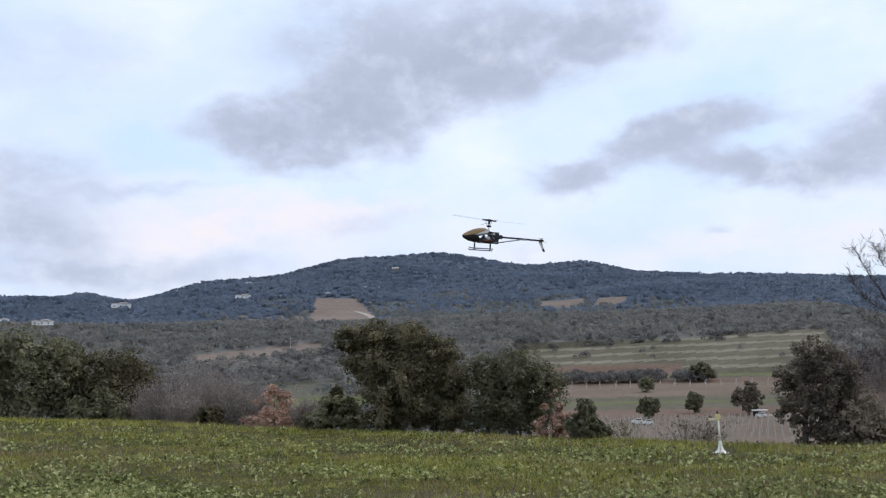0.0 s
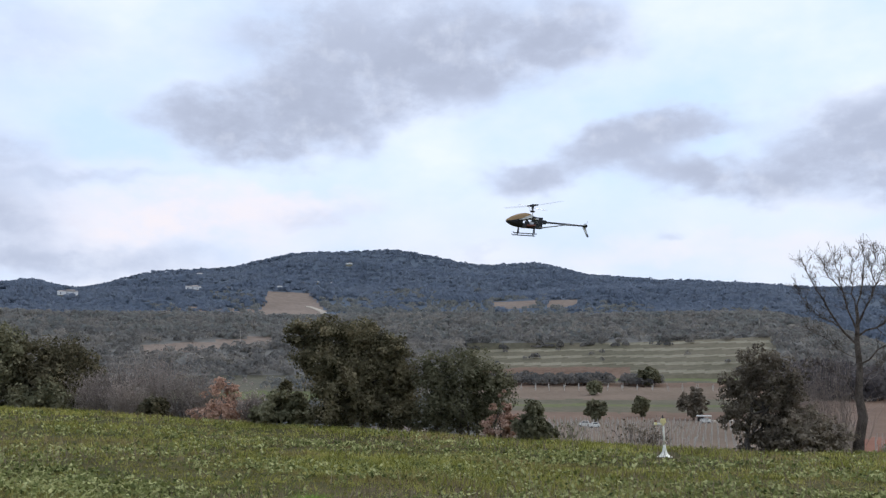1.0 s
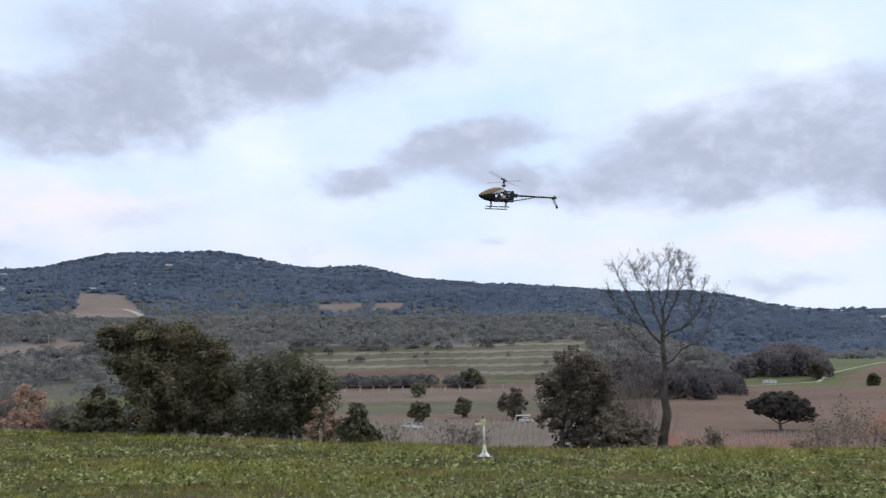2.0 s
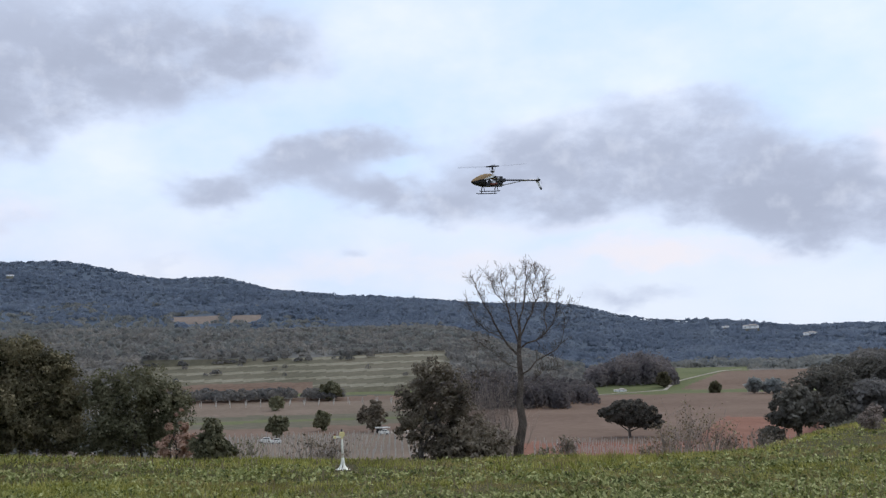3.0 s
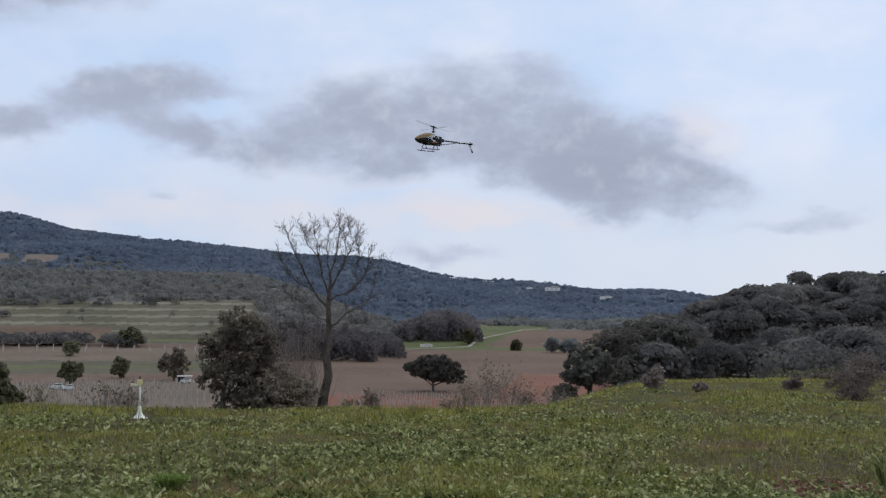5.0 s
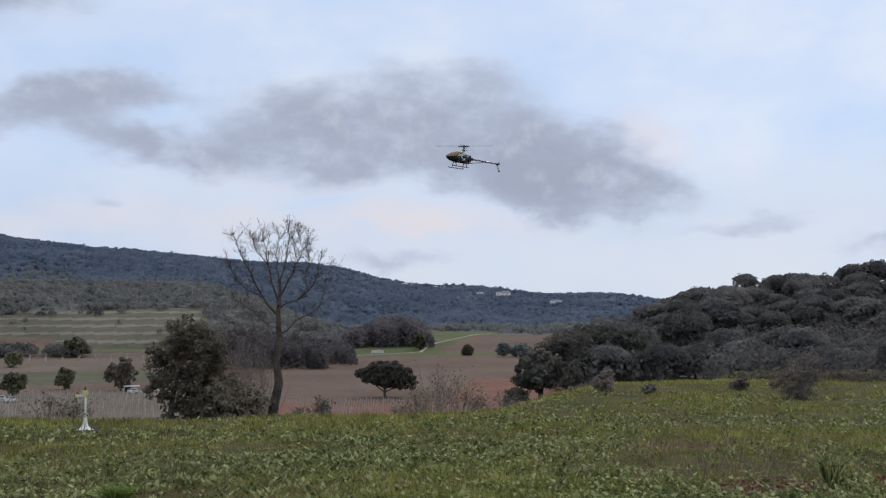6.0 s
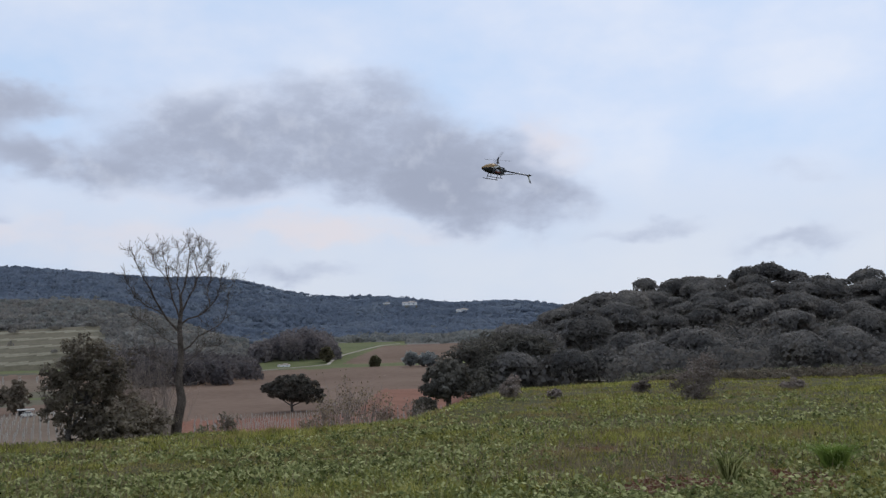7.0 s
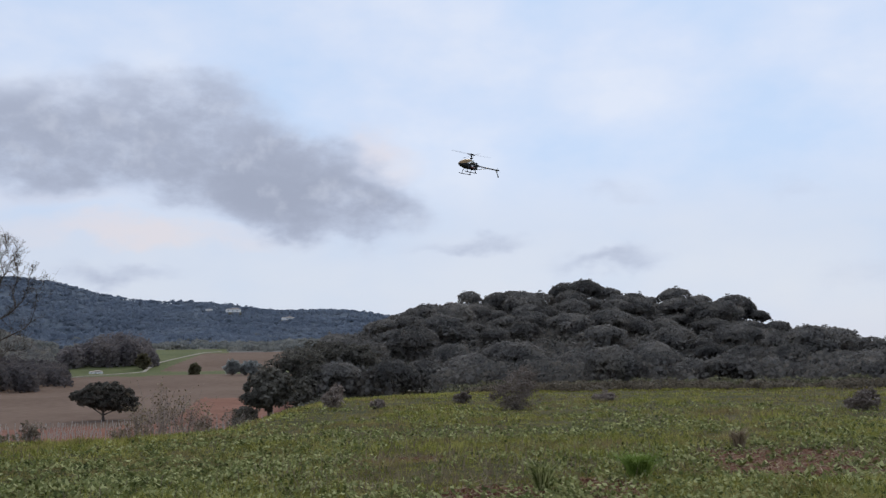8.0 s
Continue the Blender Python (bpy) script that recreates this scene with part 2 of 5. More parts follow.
M_COPSE = foliage("copse_leaves", (0.1064, 0.0952, 0.09632), (0.1624, 0.1434, 0.14), (0.2352, 0.2038, 0.1904), 0.5, scale=0.06, even=0.4)
# pine needles again, lightened to put the hill's haze into the colour
M_HAZEPINE = foliage("hazed_pine_needles", (0.103, 0.0978, 0.0918), (0.182, 0.169, 0.153), (0.267, 0.241, 0.209), 0.42, scale=0.35, even=0.35)
# middle-slope leaves, with haze mixed into the colour as pale grey
M_HAZEMIDLEAF = foliage("hazed_mid_leaves", (0.198, 0.21, 0.203), (0.25, 0.252, 0.231), (0.3, 0.288, 0.256), 0.5, scale=0.02, even=0.4)
# blue stands in for the air's haze over the far range
M_HAZEFARLEAF = foliage("hazed_far_leaves", (0.155, 0.19, 0.243), (0.188, 0.225, 0.282), (0.22, 0.256, 0.305), 0.55, scale=0.008, even=0.25)
M_GRASS = foliage("meadow_grass", (0.0945, 0.101, 0.021), (0.289, 0.289, 0.0651), (0.525, 0.473, 0.158), 0.35, scale=1.6, even=0.5, dry=(0.294, 0.21, 0.105))
M_WEED = foliage("meadow_weeds", (0.042, 0.052, 0.016), (0.168, 0.185, 0.06), (0.46, 0.45, 0.21), 0.3, scale=2.5, even=0.65)
M_STALK = foliage("dry_stalks", (0.15, 0.11, 0.07), (0.26, 0.2, 0.13), (0.4, 0.33, 0.22))
M_LUSH = foliage("lush_grass", (0.1, 0.15, 0.03), (0.19, 0.27, 0.055), (0.3, 0.38, 0.09))
M_WHITE = plain("white_paint", (0.75, 0.74, 0.68), 0.5)
M_BLACK = plain("black_plastic", (0.02, 0.02, 0.022), 0.4)
M_GOLD = plain("gold_paint", (0.36, 0.225, 0.10), 0.35, 0.1)
M_STEEL = plain("brushed_metal", (0.45, 0.44, 0.43), 0.35, 0.8)
M_REDPART = plain("red_anodised_metal", (0.17, 0.06, 0.045), 0.4, 0.3)
M_CARBON = plain("carbon_tube", (0.03, 0.03, 0.033), 0.35)
M_TAN = plain("tan_plastic", (0.45, 0.38, 0.27), 0.5)
M_PLASTER = plain("pale_plaster", (0.85, 0.83, 0.79), 0.85)
M_ROOF = plain("clay_roof", (0.50, 0.42, 0.36), 0.85)
M_PANE = plain("dark_pane", (0.05, 0.06, 0.07), 0.15)
M_CREAM = plain("cream_plastic", (0.82, 0.79, 0.66), 0.5)
M_POST = plain("weathered_post", (0.42, 0.39, 0.34), 0.8)
M_YELLOW = plain("yellow_paint", (0.80, 0.68, 0.32), 0.5)


# ---- mesh helpers ----
def mesh_from(name, verts, faces, mats, index=None, shade=False):
    """A mesh from arrays: verts (n, 3), faces (m, k) or a list of faces."""
    me = bpy.data.meshes.new(name)
    if isinstance(faces, np.ndarray):
        n, k = faces.shape
        me.vertices.add(len(verts))
        me.vertices.foreach_set("co", np.asarray(verts, dtype=np.float32).ravel())
        me.loops.add(n * k)
        me.loops.foreach_set("vertex_index", faces.astype(np.int32).ravel())
        me.polygons.add(n)
        me.polygons.foreach_set("loop_start", np.arange(0, n * k, k, dtype=np.int32))
        me.update(calc_edges=True)
    else:
        me.from_pydata([tuple(v) for v in verts], [], faces)
    for m in mats if isinstance(mats, (list, tuple)) else [mats]:
        me.materials.append(m)
    if index is not None:
        me.polygons.foreach_set("material_index", np.asarray(index, dtype=np.int32))
    me.polygons.foreach_set("use_smooth", [shade] * len(me.polygons))
    me.update()
    return me


def thing(name, m, label, category, group="", kind=""):
    ob = new(name)
    ob.empty_display_size = 0.1
    ob.matrix_basis = m
    return tagged(ob, label, category, group, kind)


def piece(name, me, parent, label="", m=None):
    ob = new(name, me)
    ob.parent = parent
    if m is not None:
        ob.matrix_basis = m
    return tagged(ob, label)


def part(name, bm, mat, parent, label="", m=None, shade=False):
    me = bpy.data.meshes.new(name)
    bm.to_mesh(me)
    bm.free()
    me.materials.append(mat)
    me.polygons.foreach_set("use_smooth", [shade] * len(me.polygons))
    return piece(name, me, parent, label, m)


def box_bm(sx, sy, sz, m=None, bevel=0.0):
    bm = bmesh.new()
    bmesh.ops.create_cube(bm, size=1, matrix=(m or Matrix()) @ Matrix.Diagonal((sx, sy, sz, 1)))
    if bevel:
        bmesh.ops.bevel(bm, geom=bm.edges[:], offset=bevel, segments=2, affect="EDGES")
    return bm


def tube(points, radii, sides=6):
    """A tapering tube along points: verts, quads."""
    pts = np.asarray(points, float)
    r = np.broadcast_to(np.asarray(radii, float), (len(pts),))
    d = np.gradient(pts, axis=0)
    d /= np.linalg.norm(d, axis=1, keepdims=True) + 1e-9
    ref = np.where(np.abs(d[:, 2:3]) > 0.9, [[1.0, 0, 0]], [[0, 0, 1.0]])
    u = np.cross(d, ref)
    u /= np.linalg.norm(u, axis=1, keepdims=True) + 1e-9
    w = np.cross(d, u)
    a = np.linspace(0, 2 * np.pi, sides, endpoint=False)
    v = pts[:, None] + r[:, None, None] * (u[:, None] * np.cos(a)[None, :, None] + w[:, None] * np.sin(a)[None, :, None])
    i, j = np.meshgrid(np.arange(len(pts) - 1), np.arange(sides), indexing="ij")
    jn = (j + 1) % sides
    f = np.stack([i * sides + j, i * sides + jn, (i + 1) * sides + jn, (i + 1) * sides + j], -1).reshape(-1, 4)
    return v.reshape(-1, 3), f


def merge(parts):
    vs, fs, n = [], [], 0
    for v, f in parts:
        vs.append(v)
        fs.append(f + n)
        n += len(v)
    return np.concatenate(vs), np.concatenate(fs)


def tube_bm(points, radius, sides=8):
    v, f = tube(points, radius, sides)
    bm = bmesh.new()
    vs = [bm.verts.new(p) for p in v]
    for q in f:
        bm.faces.new([vs[i] for i in q])
    bm.faces.new(vs[:sides][::-1])
    bm.faces.new(vs[-sides:])
    return bm


def leaf_quads(rng, at, size, spread=0.5, long=1.5, out=None):
    """A diamond leaf at each place, turned at random (or partly along out)."""
    n = len(at)
    a = rng.normal(size=(n, 3))
    if out is not None:
        a = a * 0.75 + out
    a /= np.linalg.norm(a, axis=1, keepdims=True)
    b = np.cross(a, rng.normal(size=(n, 3)))
    b /= np.linalg.norm(b, axis=1, keepdims=True) + 1e-9
    c = np.cross(a, b)
    s = size * (1 + spread * rng.uniform(-1, 1, (n, 1)))
    v = np.stack([at + b * s * long, at + c * s, at - b * s * long, at - c * s], 1).reshape(-1, 3)
    return v, np.arange(4 * n).reshape(n, 4)


def crown(rng, blobs, n, leaf, clump=0.15, per=34, inside=0.5):
    """Leaves in clumps on ellipsoids (x, y, z, rx, ry, rz), denser towards the rim."""
    blobs = np.asarray(blobs, float)
    w = (blobs[:, 3] * blobs[:, 5]) ** 1.0
    k = max(min(60, n // 12), n // per)
    pick = rng.choice(len(blobs), k, p=w / w.sum())
    d = rng.normal(size=(k, 3))
    d /= np.linalg.norm(d, axis=1, keepdims=True)
    rad = inside + (1 - inside) * np.sqrt(rng.uniform(0, 1, (k, 1)))
    rad *= 1 + 0.12 * rng.normal(size=(k, 1))
    centre = blobs[pick, :3] + blobs[pick, 3:] * d * rad
    which = rng.integers(0, k, n)
    scale = blobs[pick[which], 3:].mean(axis=1, keepdims=True)
    off = rng.normal(size=(n, 3))
    off /= np.linalg.norm(off, axis=1, keepdims=True) ** 0.6
    at = centre[which] + off * clump * scale * [[1.1, 1.1, 0.8]]
    return leaf_quads(rng, at, leaf, out=d[which] * 0.4 + off * 0.9 + [[0, 0, 0.5]])


def dome(rng, blobs, n, leaf):
    """Smooth rounded masses of needles: leaves lying on the upper skin of ellipsoids."""
    blobs = np.asarray(blobs, float)
    w = blobs[:, 3] ** 2
    pick = rng.choice(len(blobs), n, p=w / w.sum())
    d = rng.normal(size=(n, 3))
    d /= np.linalg.norm(d, axis=1, keepdims=True)
    d[:, 2] = np.where(d[:, 2] < -0.25, -d[:, 2], d[:, 2])
    lumpy = 1 + 0.06 * np.sin(d[:, 0:1] * 5 + pick[:, None]) * np.cos(d[:, 1:2] * 6) + rng.normal(size=(n, 1)) * 0.035
    at = blobs[pick, :3] + blobs[pick, 3:] * d * lumpy
    return leaf_quads(rng, at, leaf, out=d * 1.6)


def lump(rng, blobs, shrink=0.72):
    """Uneven dark cores of a crown: shaded inner foliage masses."""
    parts = []
    for b in blobs:
        u, v = np.meshgrid(np.linspace(0, 2 * np.pi, 12, endpoint=False), np.linspace(0.12, np.pi - 0.12, 8), indexing="ij")
        p = np.stack([np.cos(u) * np.sin(v), np.sin(u) * np.sin(v), np.cos(v)], -1)
        p = p * (1 + 0.25 * rng.uniform(-1, 1, u.shape + (1,)))
        p = np.asarray(b[:3]) + p * np.asarray(b[3:]) * shrink
        i, j = np.meshgrid(np.arange(12), np.arange(7), indexing="ij")
        f = np.stack([i * 8 + j, (i + 1) % 12 * 8 + j, (i + 1) % 12 * 8 + j + 1, i * 8 + j + 1], -1).reshape(-1, 4)
        parts.append((p.reshape(-1, 3), f))
    return merge(parts)


# ---- ground ----
EDGE_AZ = (-180, -60, -25, -12, 0, 10, 20, 34, 40, 46, 55, 80, 120, 180)
EDGE_R = (40, 40, 38, 32, 27, 24, 23, 23, 26, 42, 52, 56, 40, 40)
EDGE_Z = (0, 0.5, 0.47, 0.09, -0.1, -0.16, -0.21, -0.25, -0.26, -0.29, -0.5, -0.6, 0, 0)
RIDGE_AZ = (-180, -60, -25, -22, -20.5, -18, -14.3, -11.4, -9.4, -7.4, -6.1, -4.4, -2.7, -0.6, 2.5, 5.8, 9.2, 13, 17.3, 20.3, 23, 24.8, 27.2, 29.2, 31.9, 35.9, 41.8, 46.4, 50, 62, 90, 180)
RIDGE_EL = (2, 4, 4.8, 4.55, 4.95, 4.6, 5.43, 5.9, 6.05, 6.53, 6.91, 7.17, 7.21, 7.1, 6.73, 6.3, 6.2, 5.55, 5.25, 4.99, 4.58, 4.77, 4.65, 4.27, 3.77, 3.31, 2.92, 2.57, 2.14, 0.4, 0.3, 2)
HILL_AZ = (42, 46, 48, 49.6, 52, 55, 58, 60.5, 63, 66, 69, 71, 73, 75, 77, 80, 86)
HILL_Z = (-6, 0.4, 3.8, 5.7, 7.0, 7.4, 7.3, 7.6, 6.0, 6.0, 3.6, 1.2, -0.6, -2.2, -4.6, -7.5, -10)


def ease(x, a, b):
    t = np.clip((x - a) / (b - a), 0, 1)
    return t * t * (3 - 2 * t)


def ground_polar(az, r):
    """The land's height at an azimuth (degrees, to the right of y) and a distance."""
    az, r = np.broadcast_arrays(np.asarray(az, float), np.asarray(r, float))
    edge, rim = np.interp(az, EDGE_AZ, EDGE_R), np.interp(az, EDGE_AZ, EDGE_Z)
    ridge = 2200 * np.tan(np.radians(np.interp(az, RIDGE_AZ, RIDGE_EL)))
    field = rim * (np.clip(r / edge, 0, 1)) ** 1.5
    left = np.zeros_like(r)
    right = np.zeros_like(r)
    rows = ((226, -15, -15), (345, -15, -15), (500, -12.5, -13), (690, -3, -7), (850, 27, 6), (1050, 60, 13), (1200, 66, 20), (1500, 120, 40))
    r0, l0, q0 = edge, rim, rim
    xs = [edge, edge + 30]
    za, zb = [rim, rim - 4.5], [rim, rim - 4.5]
    for x, a, b in rows:
        xs.append(np.full_like(r, x)), za.append(np.full_like(r, a)), zb.append(np.full_like(r, b))
    for x, s in ((2200, 1.0), (2700, 0.75), (4800, 0.0)):
        xs.append(np.full_like(r, x)), za.append(ridge * s), zb.append(ridge * s)
    for i in range(len(xs) - 1):
        inside = (r >= xs[i]) & (r <= xs[i + 1])
        t = np.clip((r - xs[i]) / (xs[i + 1] - xs[i]), 0, 1)
        left = np.where(inside, za[i] + (za[i + 1] - za[i]) * t, left)
        right = np.where(inside, zb[i] + (zb[i + 1] - zb[i]) * t, right)
    right = np.where(r > 500, right * (1 - 0.93 * ease(az, 48, 60)), right)
    w = ease(az, 21, 31)
    z = left * (1 - w) + right * w
    # the terraces step up the slope
    u = (r + 3.4 * (az - 13) - 690) / 32.0
    step = np.floor(u) + np.interp(u % 1, (0, 0.74, 1), (0, 0.6, 1))
    stepped = -3 + 6.0 * step
    on = (r > 690) & (r < 850) & (az > 4) & (az < 23)
    z = np.where(on, stepped * (1 - w) + right * w, z)
    # the pine hill
    crest = np.interp(az, HILL_AZ, HILL_Z)
    h = np.interp(r, (40, 85, 130, 175, 230, 330), (0, 0.0, 0.62, 1.0, 0.7, 0.0))
    hill = -2.2 + (crest + 2.2) * h + np.where(r > 230, -9 * ease(r, 230, 345), 0)
    wh = ease(az, 41.3, 44.2) * (1 - ease(az, 86, 96)) * (r < 345)
    start = np.clip((r - edge) / 25.0, 0, 1)
    z = z * (1 - wh) + (rim * (1 - start) + hill * start) * wh
    z = np.where(r < edge, field, z)
    far = np.clip((r - 60) / 400, 0, 1)
    x, y = r * np.sin(np.radians(az)), r * np.cos(np.radians(az))
    rough = np.sin(x * 0.9 + 1.3 * np.sin(y * 0.7)) * np.cos(y * 1.1 + np.sin(x * 0.5)) * 0.035
    swell = (np.sin(x * 0.021 + 2 * np.sin(y * 0.006)) + np.cos(y * 0.017 + 1.5 * np.sin(x * 0.009))) * 1.3 * far * np.clip((r - 840) / 300, 0, 3)
    return z + np.where(r < 80, rough, 0) + swell


def spot(az, r, sink=0.0, turn=0.0):
    """A pose on the ground that faces the middle of the meadow."""
    a = radians(az)
    return pose(r * math.sin(a), r * math.cos(a), float(ground_polar(az, r)) - sink, 0, 0, -az + turn)


def px(n, r):
    """Metres of n sight units at a distance."""
    return n * r / 1687.0


ZONES = [M_FIELD, M_SCRUB, M_VINE, M_RED, M_BROWN, M_STRIP, M_TERRACE, M_BANK, M_HAZEFLOOR, M_HAZEFAR, M_DRYFIELD, M_DIRT]


def zone(az, r):
    """Which surface the land has."""
    wob = np.sin(az * 1.7 + r * 0.01) * 0.5 + np.sin(r * 0.05 + az * 0.6) * 0.5
    edge = np.interp(az, EDGE_AZ, EDGE_R)
    z = np.full(az.shape, 1)

    def put(i, cond):
        z[cond] = i

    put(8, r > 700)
    # from here on the ground takes the haze-blue colour
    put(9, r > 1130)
    rr = r + wob * 6
    put(2, (rr > 150) & (rr < 345) & (az > 3) & (az < 27))
    put(4, (rr >= 345) & (rr < 640) & (az > 4) & (az < 26))
    put(6, (rr > 390) & (rr < 500) & (az > 3) & (az < 21))
    put(5, (rr > 434) & (rr < 452) & (az > 3) & (az < 21))
    put(2, (rr > 500) & (rr < 600) & (az > 4) & (az < 21))
    put(5, (rr > 655) & (rr < 690) & (az > 9) & (az < 22))
    t = ((r + 3.4 * (az - 13) - 690) / 32.0) % 1
    put(6, (r > 690) & (r < 850) & (az > 4.5) & (az < 22 + wob * 0.3))
    put(7, (r > 690) & (r < 850) & (az > 4.5) & (az < 22 + wob * 0.3) & (t > 0.79 + 0.05 * np.sin(az * 0.9 + r * 0.02)))
    put(4, (r > 690) & (r + 4 * np.abs(az - 8) < 756 + wob * 3) & (az > 4.5) & (az < 14))
    put(4, (rr > 255) & (rr < 640) & (az > 26) & (az < 44))
    put(3, (rr > 140) & (rr < 262) & (az > 26) & (az < 45))
    put(3, (rr > 260) & (rr < 400) & (az > 36.2 + (r - 260) * 0.012) & (az < 45))
    put(5, (rr > 640) & (rr < 690) & (az > 30) & (az < 44))
    put(5, (rr > 690) & (r < 880) & (az > 30) & (az <= 36.6 + (r - 760) * 0.016))
    put(4, (rr > 690) & (r < 870) & (az > 35.4) & (az > 36.6 + (r - 760) * 0.016) & (az < 46))
    put(5, (rr > 850) & (rr < 990) & (az > 33.5) & (az < 39.5))
    put(5, (rr > 900) & (rr < 1000) & (az > 28.5) & (az < 31))
    put(5, (rr > 440) & (rr < 560) & (az > -15) & (az < 1))
    put(10, (np.abs(r - np.interp(az, (-17, -12.7, -8), (782, 822, 856))) < 24 + wob * 5) & (az > -14.5) & (az < -7.2))
    put(10, (r > 1180) & (r < 1530) & (az > -8.0 + (r - 1180) * 0.001 + wob * 0.1) & (az < -4.0 - np.maximum(0, r - 1300) * 0.004))
    put(10, (r > 1230) & (r < 1330) & (az > -13 + wob * 0.5) & (az < -8.2) & (np.sin(az * 6 + r * 0.05) + np.cos(az * 4 - r * 0.08) > -0.5))
    put(10, (r > 1330) & (r < 1420) & (az > 5.9) & (az < 8.6))
    put(10, (r > 1330) & (r < 1400) & (az > 9.2) & (az < 11.0))
    put(1, (r < 700) & (az > 44.5) & (r > 60))
    put(0, r < edge + 8)
    x, y = r * np.sin(np.radians(az)), r * np.cos(np.radians(az))
    bare = np.sin(x * 0.8 + 2 * np.sin(y * 0.45)) + np.cos(y * 1.1 + 1.4 * np.sin(x * 0.6))
    put(11, (r < 17.5) & (r > 10) & (az > 60) & (az < 80) & (bare > 0.5 - (az - 60) * 0.05))
    put(11, (r < 16) & (r > 10) & (az > 40) & (az < 58) & (bare > 1.65))
    put(11, (r < 11.5) & (az > -30) & (az < 40) & (bare > 1.55))
    return z


def build_ground():
    az = np.concatenate([np.arange(-180, -34, 4.0), np.arange(-34, 90, 0.2), np.arange(90, 180, 4.0)])
    r = np.concatenate([[1.0, 3.0, 5.0], np.arange(7, 70, 1.0), np.arange(70, 200, 6.0), np.arange(200, 690, 9.0), np.arange(690, 850, 4.0),
                        np.arange(850, 1150, 20.0), np.arange(1150, 1560, 14.0), np.arange(1560, 2300, 40.0), [2450, 2700, 3400, 4800]])
    A, R = np.meshgrid(az, r, indexing="ij")
    Z = ground_polar(A, R)
    V = np.stack([R * np.sin(np.radians(A)), R * np.cos(np.radians(A)), Z], -1).reshape(-1, 3)
    na, nr = len(az), len(r)
    i, j = np.meshgrid(np.arange(na), np.arange(nr - 1), indexing="ij")
    k = (i + 1) % na
    F = np.stack([i * nr + j, i * nr + j + 1, k * nr + j + 1, k * nr + j], -1).reshape(-1, 4)
    step = np.diff(np.append(az, az[0] + 360))
    fa = (az + step / 2)[:, None] + 0 * r[None, :-1]
    fr = (r[:-1] + np.diff(r) / 2)[None, :] + 0 * az[:, None]
    idx = zone(fa, fr).ravel()
    centre = len(V)
    V = np.vstack([V, [0, 0, 0]])
    i = np.arange(na)
    F = np.vstack([F, np.stack([np.full(na, centre), i * nr, (i + 1) % na * nr, (i + 1) % na * nr], -1)])
    faces = [tuple(q) for q in F[:-na].tolist()] + [tuple(q[:3]) for q in F[-na:].tolist()]
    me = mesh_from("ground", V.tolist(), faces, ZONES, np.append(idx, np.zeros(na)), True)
    ob = new("ground", me)
    tagged(ob, "green meadow falling to vineyards, ploughed fields and wooded hills", "ground", kind="structure")


build_ground()


# ---- track and fields ----
def find_r(az, el, lo=100.0, hi=2300.0):
    """The distance at which the land shows at an elevation."""
    r = np.linspace(lo, hi, 4000)
    e = np.degrees(np.arctan2(ground_polar(az, r) - EYE, r))
    return float(r[np.argmax(e >= el)]) if (e >= el).any() else hi


def build_road(name, points, width, label, near=300.0):
    far = [find_r(a, e, near) for a, e in points]
    az = np.interp(np.linspace(0, 1, 60), np.linspace(0, 1, len(points)), [p[0] for p in points])
    r = np.interp(np.linspace(0, 1, 60), np.linspace(0, 1, len(points)), far)
    x, y = r * np.sin(np.radians(az)), r * np.cos(np.radians(az))
    d = np.stack([np.gradient(x), np.gradient(y)], 1)
    d /= np.linalg.norm(d, axis=1, keepdims=True)
    n = np.stack([-d[:, 1], d[:, 0]], 1)
    z = ground_polar(az, r) + 0.4
    rows = [np.column_stack([np.stack([x, y], 1) + n * s * width / 2, z + h]) for s, h in ((-1, -2.5), (-1, 0), (1, 0), (1, -2.5))]
    v = np.stack(rows, 1).reshape(-1, 3)
    i, j = np.meshgrid(np.arange(59), np.arange(3), indexing="ij")
    f = np.stack([i * 4 + j, i * 4 + j + 1, (i + 1) * 4 + j + 1, (i + 1) * 4 + j], -1).reshape(-1, 4)
    tagged(new(name, mesh_from(name, v, f, M_ROAD)), label, "road", kind="structure")


build_road("road", [(34.70, -0.70), (34.94, -0.50), (35.51, -0.20), (36.67, 0.06), (37.65, 0.26), (38.93, 0.38)], 2.4, "pale gravel track climbing between fields")
build_road("road_farm", [(30.77, -0.92), (31.84, -0.86), (33.18, -0.80), (34.70, -0.70)], 3.0, "pale gravel track past the farm")
build_road("road_vineyard", [(18.19, -2.87), (18.98, -2.81), (19.77, -2.79)], 5.0, "pale dirt track beside the vineyard")
build_road("road_copse", [(24.19, -1.05), (24.84, -0.99), (25.49, -0.93)], 6.0, "pale dirt track at the copse edge")
build_road("road_hill", [(-4.29, 2.73), (-4.08, 3.17), (-4.17, 3.51), (-4.61, 3.72), (-5.11, 3.86)], 9.0, "pale track round a dry hillside field")

build_road("road_pine_foot", [(47.6, -2.12), (48.43, -2.22), (49.6, -2.38), (51.4, -2.5)], 1.6, "pale dirt track at the foot of the pine hill", 78.0)


